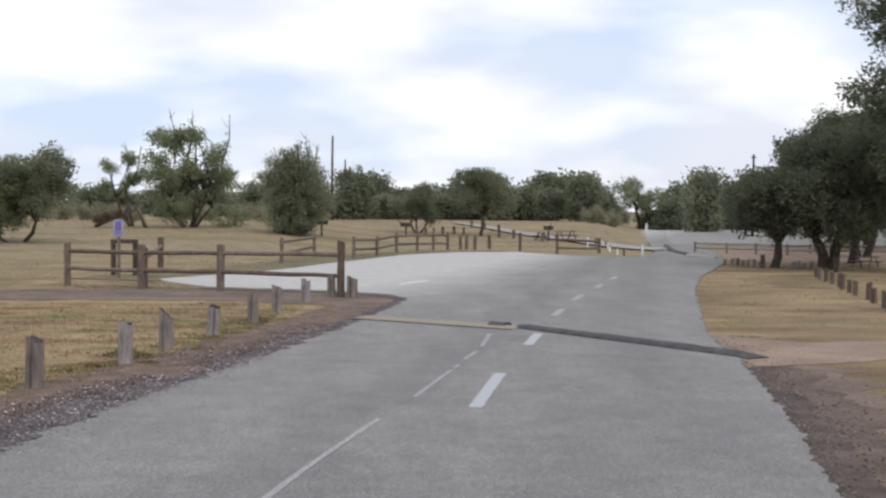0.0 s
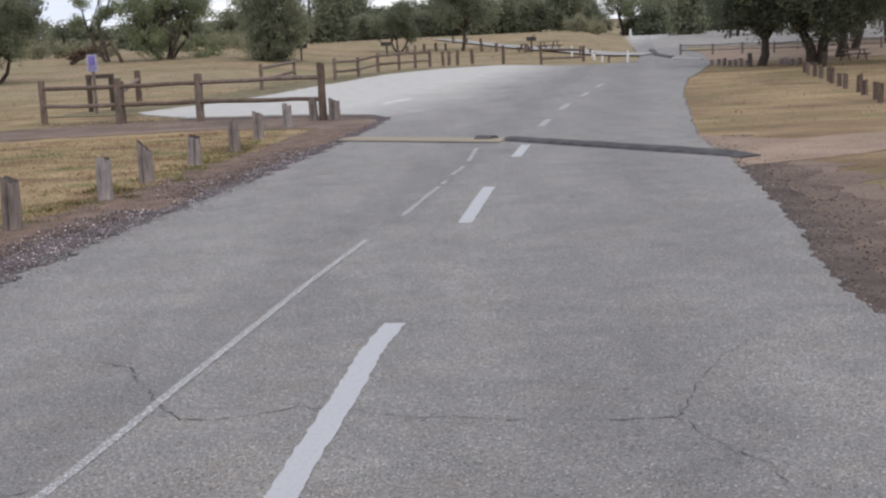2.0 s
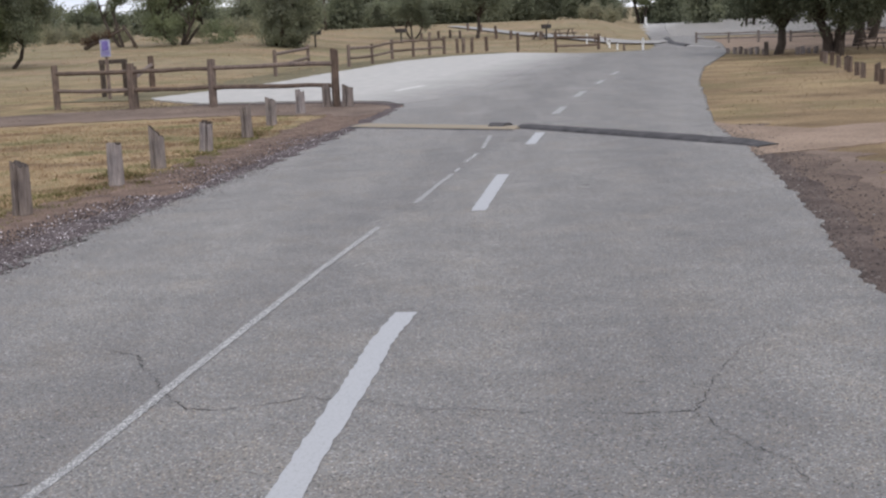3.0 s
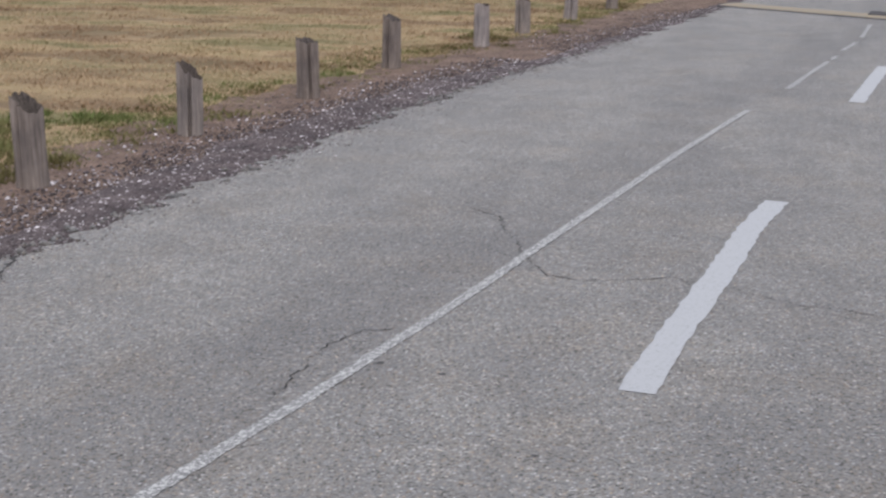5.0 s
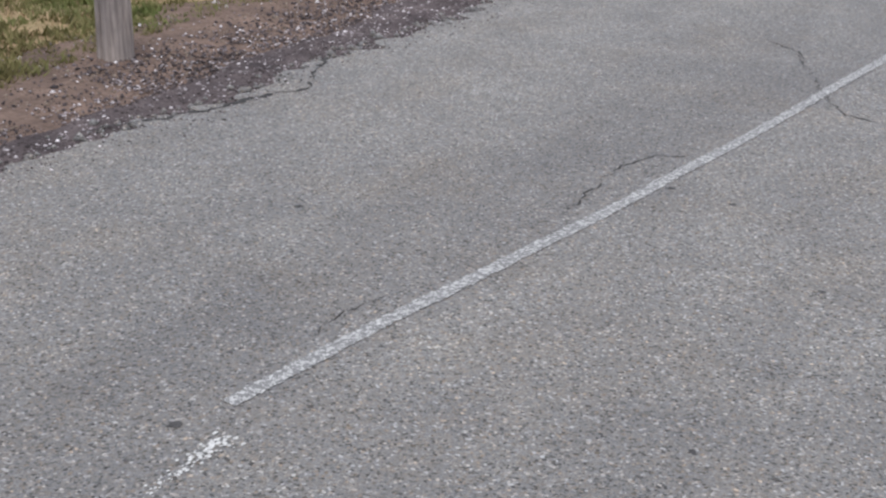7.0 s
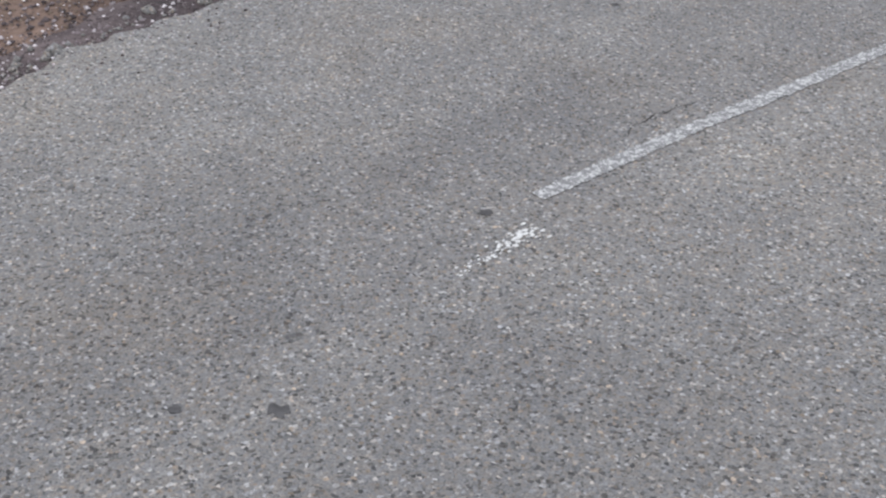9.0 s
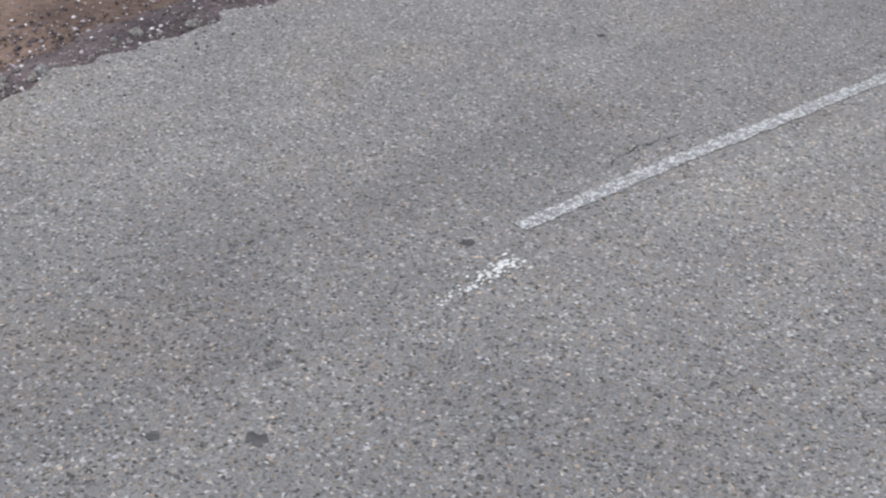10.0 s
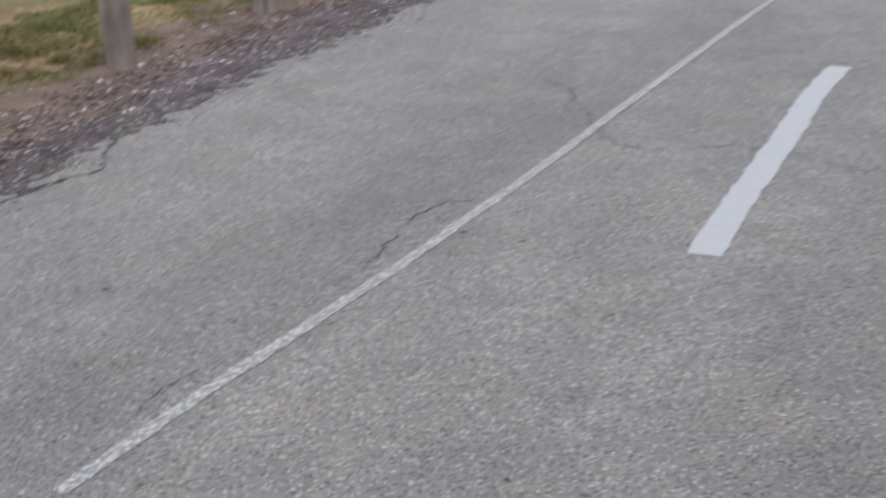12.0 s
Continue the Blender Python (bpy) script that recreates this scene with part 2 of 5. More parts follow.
def mesh_of(bm, name, mat, shade=False):
    me = bpy.data.meshes.new(name)
    bm.to_mesh(me)
    bm.free()
    if mat:
        me.materials.append(mat)
    if shade:
        me.polygons.foreach_set("use_smooth", [True] * len(me.polygons))
    return me


def part(name, bm, mat, parent, label="", shade=False):
    ob = new(name, mesh_of(bm, name, mat, shade))
    ob.parent = parent
    if label:
        tagged(ob, label)
    return ob


def thing(name, bm, mat, label, category, group="", kind="", shade=False):
    return tagged(new(name, mesh_of(bm, name, mat, shade)), label, category, group, kind)


def raw_mesh(name, verts, faces, mat):
    """A mesh from numpy rows of vertices and equal-sized faces."""
    me = bpy.data.meshes.new(name)
    k = faces.shape[1]
    me.vertices.add(len(verts))
    me.vertices.foreach_set("co", verts.astype(np.float32).ravel())
    me.loops.add(faces.size)
    me.loops.foreach_set("vertex_index", faces.astype(np.int32).ravel())
    me.polygons.add(len(faces))
    me.polygons.foreach_set("loop_start", np.arange(0, faces.size, k, dtype=np.int32))
    me.update(calc_edges=True)
    me.materials.append(mat)
    return me


def tube(bm, pts, radii, n=6):
    """A tapered limb through pts."""
    rings = []
    for i, (p, r) in enumerate(zip(pts, radii)):
        p = Vector(p)
        d = (Vector(pts[min(i + 1, len(pts) - 1)]) - Vector(pts[max(i - 1, 0)])).normalized()
        u = d.cross(Vector((0.3, 0.9, 0.1))).normalized()
        v = d.cross(u)
        rings.append([bm.verts.new(p + r * (math.cos(a) * u + math.sin(a) * v)) for a in (2 * math.pi * k / n for k in range(n))])
    for a, b in zip(rings, rings[1:]):
        for k in range(n):
            bm.faces.new((a[k], a[(k + 1) % n], b[(k + 1) % n], b[k]))
    bm.faces.new(rings[-1])
    bm.faces.new(rings[0][::-1])


def ground_z(x, y):
    """The lie of the land: flat by the road, rising slowly to the field on the far side of the fences."""
    if y < 30:
        return -0.03
    start = 36 + 18 * smooth(-9, -2, x)
    side = 1 - smooth(0.105, 0.15, x / y)
    z = 0.9 * smooth(start, start + 40, y) * side
    return z - 0.03 + 0.12 * side * smooth(60, 90, y) * noise.noise((x * 0.08, y * 0.05, 3.0))


# ---- the road ----
LEFT_EDGE = ((-4.3, -8.0), (-3.9, -2.0), (-3.62, 1.0), (-3.54, 2.5), (-3.49, 3.2), (-3.50, 4.2), (-3.38, 4.8), (-3.37, 5.6), (-3.25, 6.9), (-3.08, 8.2), (-2.96, 9.7), (-2.7, 11.6), (-2.33, 13.4), (-1.96, 15.5), (-1.58, 18.0), (-1.2, 20.4), (-0.86, 23.2), (-0.66, 24.8))
ISLAND_END = ((-0.70, 25.7), (-1.04, 26.6), (-1.87, 27.4), (-3.25, 28.1), (-5.0, 28.75), (-6.2, 30.6))
APRON_FAR = ((-6.6, 31.8), (-5.5, 34.2), (-4.3, 37.5), (-3.5, 41.5), (-2.7, 44.5), (-1.4, 50.0), (0.6, 53.4), (2.8, 54.2), (4.6, 50.6), (6.0, 49.4), (7.6, 50.0), (8.6, 55.0), (11.2, 74.0), (14.5, 99.0), (22.0, 160.0))
RIGHT_EDGE = ((29.0, 160.0), (17.5, 99.0), (13.0, 70.0), (11.2, 55.0), (9.3, 44.6), (6.6, 34.7), (5.4, 29.0), (4.58, 24.2), (3.95, 20.4), (3.6, 18.4), (3.38, 15.6), (2.83, 10.9), (2.4, 8.4), (2.25, 6.0), (1.95, 3.0), (1.6, -2.0), (1.2, -8.0))


def ragged(pts, step, amount, seed, crumbs=0.6):
    """pts with crumbled steps between them."""
    out = []
    for (x0, y0), (x1, y1) in zip(pts, pts[1:]):
        n = max(1, int(math.hypot(x1 - x0, y1 - y0) / step))
        for k in range(n):
            f = k / n
            x, y = x0 + f * (x1 - x0), y0 + f * (y1 - y0)
            w = amount * (noise.noise((x * 2.3, y * 2.3, seed)) + crumbs * noise.noise((x * 8, y * 8, seed)))
            out.append((x + w, y + 0.4 * w))
    return out


ROAD_Z = 0.0
outline = ragged(LEFT_EDGE, 0.03, 0.10, 1.0, 1.2) + ragged((LEFT_EDGE[-1],) + ISLAND_END + APRON_FAR[:1], 0.15, 0.05, 2.0) + ragged(APRON_FAR, 0.5, 0.12, 3.0) + ragged(RIGHT_EDGE, 0.04, 0.05, 4.0, 1.3)


def sheet(bm, pts, z0, z1):
    top = [bm.verts.new((x, y, z1)) for x, y in pts]
    low = [bm.verts.new((x, y, z0)) for x, y in pts]
    f = bm.faces.new(top)
    for k in range(len(pts)):
        j = (k + 1) % len(pts)
        bm.faces.new((top[k], low[k], low[j], top[j]))
    bmesh.ops.triangulate(bm, faces=[f])
    bmesh.ops.recalc_face_normals(bm, faces=bm.faces)
    for f in bm.faces:
        if abs(f.normal.z) > 0.9 and f.normal.z < 0:
            f.normal_flip()


bm = bmesh.new()
sheet(bm, outline, -0.08, ROAD_Z)
thing("road", bm, M_ROAD, "worn grey asphalt park road with crumbled edges", "road", kind="structure")


# ---- the land ----
def ground_material():
    m, n, l, b = material("dry_grass_ground", 0.95, 0.1)
    p = at_place(n, l)
    big = ramp_of(n, l, noise_of(n, l, p, 0.16, 4.0, 0.6), ((0.32, (0.30, 0.235, 0.15)), (0.5, (0.385, 0.295, 0.187)), (0.68, (0.44, 0.338, 0.224))))
    xyz = n.new("ShaderNodeSeparateXYZ")
    l.new(p, xyz.inputs[0])
    away = n.new("ShaderNodeMapRange")
    away.inputs["From Min"].default_value, away.inputs["From Max"].default_value = 34.0, 46.0
    l.new(xyz.outputs[1], away.inputs["Value"])
    streaky = n.new("ShaderNodeMapping")
    streaky.inputs["Scale"].default_value = (0.45, 0.9, 1.0)
    l.new(p, streaky.inputs["Vector"])
    patchy = noise_of(n, l, streaky.outputs["Vector"], 1.0, 3.0, 0.6)
    big = mix_of(n, l, ramp_of(n, l, patchy, ((0.47, (0, 0, 0)), (0.60, (0.8, 0.8, 0.8)))), big, (0.205, 0.148, 0.105))
    big = mix_of(n, l, ramp_of(n, l, patchy, ((0.36, (0.9, 0.9, 0.9)), (0.48, (0, 0, 0)))), big, (0.205, 0.19, 0.105))
    unmown = mix_of(n, l, 1.0, away.outputs[0], ramp_of(n, l, noise_of(n, l, p, 0.09, 4.0, 0.6), ((0.42, (1, 1, 1)), (0.72, (0.35, 0.35, 0.35)))), "MULTIPLY")
    field = ramp_of(n, l, noise_of(n, l, streaky.outputs["Vector"], 0.35, 4.0, 0.6), ((0.35, (0.262, 0.238, 0.158)), (0.5, (0.305, 0.256, 0.184)), (0.65, (0.34, 0.258, 0.196))))
    big = mix_of(n, l, unmown, big, field)
    mid = ramp_of(n, l, noise_of(n, l, p, 1.4, 4.0, 0.6), ((0.3, (0.79, 0.78, 0.72)), (0.7, (1.17, 1.12, 1.05))))
    flat = n.new("ShaderNodeMapping")
    flat.inputs["Scale"].default_value = (0.35, 1.0, 1.0)
    l.new(p, flat.inputs["Vector"])
    green = ramp_of(n, l, noise_of(n, l, flat.outputs["Vector"], 0.33, 5.0, 0.65), ((0.46, (0, 0, 0)), (0.68, (0.85, 0.85, 0.85))))
    big = mix_of(n, l, green, big, (0.215, 0.187, 0.115))
    fine = noise_of(n, l, p, 30.0, 4.0, 0.65)
    c = mix_of(n, l, 1.0, big, mid, "MULTIPLY")
    c = mix_of(n, l, 1.0, c, ramp_of(n, l, fine, ((0.28, (0.72, 0.72, 0.7)), (0.72, (1.18, 1.18, 1.16)))), "MULTIPLY")
    l.new(c, b.inputs["Base Color"])
    bump_of(n, l, b, fine, 0.7, 0.03)
    return m


M_GROUND = ground_material()
M_DIRT = flat_material("brown_dirt", (0.12, 0.086, 0.073), (0.255, 0.18, 0.145), 3.2, 0.95, 0.1, 0.8, 0.03, 32.0)
M_EDGE = flat_material("dark_gravel_dirt", (0.055, 0.045, 0.048), (0.17, 0.138, 0.138), 4.0, 0.95, 0.15, 0.7, 0.02, 70.0)
M_SOIL = flat_material("dark_brown_soil", (0.125, 0.095, 0.081), (0.24, 0.182, 0.148), 0.9, 0.95, 0.1, 0.5, 0.02, 30.0)
M_DARK_SOIL = flat_material("dark_roadside_soil", (0.095, 0.072, 0.062), (0.19, 0.143, 0.117), 1.3, 0.95, 0.1, 0.5, 0.02, 30.0)
M_SAND = flat_material("pale_dirt", (0.225, 0.168, 0.128), (0.34, 0.255, 0.198), 0.8, 0.95, 0.1, 0.5, 0.02, 25.0)
M_VERGE = flat_material("dark_verge_soil", (0.075, 0.058, 0.053), (0.155, 0.12, 0.105), 2.0, 0.95, 0.12, 0.6, 0.02, 45.0)
M_PALE = flat_material("pale_gravel_road", (0.30, 0.29, 0.28), (0.38, 0.37, 0.36), 0.5, 0.95, 0.1, 0.3, 0.01, 20.0)


def axis(lo, hi, step, far):
    a = list(np.arange(lo, hi + 0.01, step))
    out = [lo - d for d in far[::-1]] + a + [hi + d for d in far]
    return out


xs = axis(-60, 60, 1.5, (10, 30, 80, 200, 600, 2000))
ys = axis(-21, 201, 1.5, (10, 30, 80, 200, 600, 2000))
gv = np.array([(x, y, ground_z(x, y)) for y in ys for x in xs])
nx = len(xs)
gf = np.array([(j * nx + i, j * nx + i + 1, (j + 1) * nx + i + 1, (j + 1) * nx + i) for j in range(len(ys) - 1) for i in range(nx - 1)])
ground = tagged(new("ground", raw_mesh("ground", gv, gf, M_GROUND)), "dry yellow grass and bare earth", "ground", kind="structure")
ground.data.polygons.foreach_set("use_smooth", [True] * len(gf))


def spaced(line, n):
    """n points at even steps along line."""
    pts = np.array(line)
    run = np.concatenate([[0], np.cumsum(np.hypot(*np.diff(pts, axis=0).T))])
    at = np.linspace(0, run[-1], n)
    return np.stack([np.interp(at, run, pts[:, 0]), np.interp(at, run, pts[:, 1])], 1)


def band(name, left, right, z, mat, label, seed, step=0.2, amount=0.1):
    """A strip of ground between two lines, laid just over the land, with uneven sides."""
    lines = [np.array(spaced(v, 400)) for v in (left, right)]
    n = max(12, int(np.hypot(*np.diff(lines[0], axis=0).T).sum() / step))
    lines = [spaced(v, n) for v in (left, right)]
    b = bmesh.new()
    rows = []
    for (xa, ya), (xb, yb) in zip(*lines):
        wide = math.hypot(xb - xa, yb - ya)
        share = min(0.45, amount / max(wide, 0.01))
        fa = share * (noise.noise((xa * 1.7, ya * 1.7, seed)) + 0.4 * noise.noise((xa * 7, ya * 7, seed)))
        fb = 1 - share * (noise.noise((xb * 1.7, yb * 1.7, seed + 5)) + 0.4 * noise.noise((xb * 7, yb * 7, seed + 5)))
        row = []
        for f, h in ((fa, -0.06), (fa, z), (0.5 * (fa + fb), z), (fb, z), (fb, -0.06)):
            row.append(b.verts.new((xa + f * (xb - xa), ya + f * (yb - ya), h)))
        rows.append(row)
    for p, q in zip(rows, rows[1:]):
        for k in range(4):
            b.faces.new((p[k], p[k + 1], q[k + 1], q[k]))
    bmesh.ops.recalc_face_normals(b, faces=b.faces)
    b.normal_update()
    if sum(f.normal.z for f in b.faces) < 0:
        bmesh.ops.reverse_faces(b, faces=b.faces)
    return thing(name, b, mat, label, "ground", kind="structure")


def offset(line, d):
    """line moved sideways by d, to its left where d is positive; d may be a list."""
    out = []
    for k, (x, y) in enumerate(line):
        x0, y0 = line[max(0, k - 1)]
        x1, y1 = line[min(len(line) - 1, k + 1)]
        n = math.hypot(x1 - x0, y1 - y0)
        w = d[k] if isinstance(d, (list, tuple)) else d
        out.append((x - w * (y1 - y0) / n, y + w * (x1 - x0) / n))
    return out


# the verge: brown dirt with dark gravel along the crumbled edge
verge = LEFT_EDGE
OUT = [1.0, 1.0, 1.0, 1.0, 1.0, 1.0, 1.15, 1.2, 1.3, 1.5, 1.5, 1.45, 1.4, 1.3, 1.25, 1.2, 1.2, 1.2]
GRAVEL = [0.25, 0.25, 0.25, 0.22, 0.22, 0.24, 0.26, 0.32, 0.46, 0.55, 0.55, 0.48, 0.36, 0.32, 0.3, 0.28, 0.26, 0.22]
band("verge", offset(verge, OUT), offset(verge, -0.2), -0.020, M_DIRT, "bare brown dirt verge beside the asphalt", 11.0, 0.1, 0.3)
band("gravel_edge", offset(verge, GRAVEL), offset(verge, -0.2), -0.012, M_EDGE, "dark loose gravel along the road edge", 15.0, 0.04, 0.12)
right_line = RIGHT_EDGE[::-1][:8]
band("verge", offset(right_line, 0.2), offset(right_line, [-1.7, -1.7, -1.7, -1.7, -1.6, -1.3, -0.9, -0.6]), -0.020, M_SOIL, "trampled brown soil between the road edge and the turf", 23.0, 0.1, 0.5)
band("verge", offset(right_line, 0.2), offset(right_line, [-0.8, -0.8, -0.85, -0.9, -0.85, -0.75, -0.55, -0.4]), -0.016, M_DARK_SOIL, "bare dark dirt verge beside the asphalt", 21.0, 0.06, 0.3)
band("gravel_edge", offset(right_line, 0.2), offset(right_line, [-0.3, -0.3, -0.32, -0.34, -0.32, -0.28, -0.22, -0.15]), -0.012, M_VERGE, "dark loose gravel along the road edge", 25.0, 0.05, 0.10)
band("dirt_track", ((3.3, 14.6), (4.2, 15.0), (5.5, 15.6), (9.0, 16.6), (16.0, 18.0), (40.0, 24.0)), ((3.55, 19.2), (3.96, 18.1), (4.6, 17.4), (5.8, 17.6), (9.0, 18.8), (16.0, 21.0), (40.0, 29.0)), -0.010, M_SAND, "pale bare dirt track joining the road", 31.0, 0.2, 0.25)
rim = ((-0.72, 24.4), (-0.73, 25.6), (-1.07, 26.45), (-1.9, 27.2), (-3.3, 27.9), (-5.1, 28.5), (-8.4, 27.7), (-14.0, 25.4), (-30.0, 20.0))
band("island_edge", rim, ((-1.5, 22.8), (-1.9, 23.5), (-2.6, 24.2), (-3.6, 24.6), (-5.2, 24.9), (-8.6, 24.4), (-14.0, 22.6), (-30.0, 17.8)), -0.016, M_SOIL, "bare brown dirt round the end of the grass island", 35.0, 0.15, 0.45)
band("island_dark_edge", rim[:6], ((-0.82, 24.4), (-0.92, 25.4), (-1.3, 26.15), (-2.05, 26.85), (-3.3, 27.5), (-5.1, 28.3)), -0.008, M_EDGE, "dark soil along the end of the grass island", 38.0, 0.12, 0.05)


def turf_material():
    """Patchy turf: straw, olive tufts, trodden brown earth and a few bleached spots."""
    m, n, l, b = material("patchy_dry_turf", 0.95, 0.1)
    p = at_place(n, l)
    wide = n.new("ShaderNodeMapping")
    wide.inputs["Scale"].default_value = (0.6, 1.0, 1.0)
    l.new(p, wide.inputs["Vector"])
    c = ramp_of(n, l, noise_of(n, l, wide.outputs["Vector"], 0.55, 3.0, 0.55), ((0.35, (0.165, 0.118, 0.074)), (0.5, (0.265, 0.193, 0.12)), (0.66, (0.33, 0.25, 0.15))))
    olive = ramp_of(n, l, noise_of(n, l, wide.outputs["Vector"], 0.42, 4.0, 0.6), ((0.50, (0, 0, 0)), (0.62, (0.8, 0.8, 0.8))))
    c = mix_of(n, l, olive, c, (0.175, 0.15, 0.08))
    pale = ramp_of(n, l, noise_of(n, l, wide.outputs["Vector"], 1.3, 2.0, 0.5), ((0.64, (0, 0, 0)), (0.72, (0.7, 0.7, 0.7))))
    c = mix_of(n, l, pale, c, (0.36, 0.29, 0.205))
    fine = noise_of(n, l, p, 24.0, 4.0, 0.65)
    c = mix_of(n, l, 1.0, c, ramp_of(n, l, fine, ((0.28, (0.74, 0.73, 0.7)), (0.72, (1.2, 1.2, 1.18)))), "MULTIPLY")
    l.new(c, b.inputs["Base Color"])
    bump_of(n, l, b, fine, 0.6, 0.03)
    return m


M_TANFIELD = turf_material()
band("dry_turf", ((3.4, 17.0), (4.3, 24.2), (5.1, 29.0), (6.3, 34.7), (9.0, 44.0)), ((40.0, 21.6), (40.0, 33.0), (40.0, 38.0), (30.0, 46.0), (22.0, 44.2)), -0.0245, M_TANFIELD, "brown-tan dry turf beside the road", 71.0, 0.3, 0.15)
band("dry_turf", ((3.2, 4.0), (3.45, 8.5), (3.6, 11.5), (3.7, 15.0)), ((12.0, 4.0), (14.0, 8.5), (15.0, 12.0), (18.0, 19.0)), -0.0245, M_TANFIELD, "brown-tan dry turf beside the road", 73.0, 0.3, 0.2)
M_BANK = flat_material("dull_green_bank", (0.125, 0.112, 0.07), (0.225, 0.195, 0.125), 1.2, 0.95, 0.1, 0.6, 0.02, 26.0)
far_bank = ((-7.4, 31.4), (-6.2, 34.3), (-5.0, 37.6), (-4.2, 41.6), (-3.3, 44.8), (-1.9, 50.4), (0.4, 54.1), (2.8, 55.0))
band("side_road_edge", offset(far_bank, 1.6), offset(far_bank, -0.9), -0.014, M_BANK, "worn greenish turf along the side road", 45.0, 0.3, 0.4)
# the bleached side road, joining the main one
apron = ((-0.72, 25.4), (-1.04, 26.6), (-1.87, 27.4), (-3.25, 28.1), (-5.0, 28.75), (-6.2, 30.6), (-6.6, 31.8), (-5.5, 34.2), (-4.3, 37.5), (-3.5, 41.5), (-2.7, 44.5), (-1.4, 50.0), (0.6, 53.4), (2.8, 54.2), (4.6, 50.6), (4.9, 48.0), (3.3, 42.0), (2.0, 35.0), (1.0, 30.0), (0.0, 26.6), (-0.72, 25.4))
b = bmesh.new()
sheet(b, ragged(apron, 0.25, 0.16, 51.0), -0.05, 0.004)
thing("side_road", b, M_ROAD, "pale bleached asphalt side road turning off", "road", kind="structure")

# ---- road markings ----
MARK_Z = ROAD_Z + 0.003


def stripe(name, ends, width, mat, label, seed, wobble=0.006, step=0.05):
    """A painted line with uneven edges through ends."""
    line = []
    for (x0, y0), (x1, y1) in zip(ends, ends[1:]):
        n = max(2, int(math.hypot(x1 - x0, y1 - y0) / step))
        line += [(x0 + (x1 - x0) * k / n, y0 + (y1 - y0) * k / n) for k in range(n)]
    line.append(ends[-1])
    rng = random.Random(seed)
    left = [(x + rng.uniform(-wobble, wobble), y) for x, y in offset(line, width / 2)]
    right = [(x + rng.uniform(-wobble, wobble), y) for x, y in offset(line, -width / 2)]
    b = bmesh.new()
    z = MARK_Z
    va = [bm_v for bm_v in (b.verts.new((x, y, z)) for x, y in left)]
    vb = [bm_v for bm_v in (b.verts.new((x, y, z)) for x, y in right)]
    for k in range(len(va) - 1):
        b.faces.new((va[k], vb[k], vb[k + 1], va[k + 1]))
    return thing(name, b, mat, label, "road marking", "road markings", "structure")


DASHES = (((-0.579, 4.68), (-0.526, 5.2), (-0.495, 5.5), (-0.433, 6.0), (-0.376, 6.5), (-0.325, 7.0), (-0.218, 7.65)), ((0.28, 11.37), (0.594, 13.79)), ((1.06, 16.75), (1.30, 18.3)), ((1.76, 21.4), (2.02, 22.9)), ((2.46, 25.3), (2.78, 26.9)), ((3.3, 29.3), (3.6, 30.6)), ((4.1, 33.0), (4.42, 34.4)))
for k, ends in enumerate(DASHES):
    stripe("centre_dash", ends, 0.122, M_WHITE if k < 3 else M_FADED, "white painted centre dash", k, 0.008)
stripe("turn_dash", ((-0.95, 30.1), (-0.38, 31.8)), 0.13, M_FRESH, "white painted dash on the side road", 9).location.z = 0.004
THIN = "thin worn white line beside the centre dashes"
stripe("thin_line", ((-1.88, 2.74), (-1.842, 2.95), (-1.792, 3.25), (-1.70, 3.68), (-1.638, 4.0), (-1.573, 4.3), (-1.524, 4.57), (-1.465, 4.93), (-1.403, 5.25), (-1.316, 5.78), (-1.257, 6.2), (-1.14, 6.94), (-0.985, 7.9), (-0.835, 8.87), (-0.65, 9.9), (-0.50, 10.74)), 0.050, M_WORN, THIN, 20, 0.0055, 0.009)
stripe("thin_line", ((-0.24, 12.0), (-0.03, 13.3), (0.10, 14.05)), 0.05, M_FADED, THIN, 21, 0.012, 0.02)
stripe("thin_line", ((0.13, 14.2), (0.18, 14.55)), 0.05, M_WORN, THIN, 25, 0.014, 0.02)
stripe("thin_line", ((0.25, 15.09), (0.40, 15.9)), 0.05, M_WORN, THIN, 22, 0.012, 0.02)
stripe("thin_line", ((0.48, 16.5), (0.64, 18.2)), 0.05, M_FADED, THIN, 24, 0.012, 0.02)
rng = random.Random(23)
b = bmesh.new()
for k in range(95):
    f = rng.random() ** 0.7
    cx, cy = -1.802 + 0.012 * f + rng.gauss(0, 0.010 + 0.010 * f), 2.34 + 0.26 * f + rng.gauss(0, 0.012)
    r0 = rng.uniform(0.002, 0.0075) * (0.6 + 0.6 * f)
    spin = rng.uniform(0, 1.0)
    b.faces.new([b.verts.new((cx + r0 * rng.uniform(0.5, 1.2) * math.cos(spin + a), cy + 1.3 * r0 * rng.uniform(0.5, 1.2) * math.sin(spin + a), MARK_Z + 0.00001 * k)) for a in (0, 1.05, 2.1, 3.14, 4.2, 5.24)])
thing("paint_blot", b, M_FRESH, "worn blot of white paint", "road marking", "road markings", "structure")


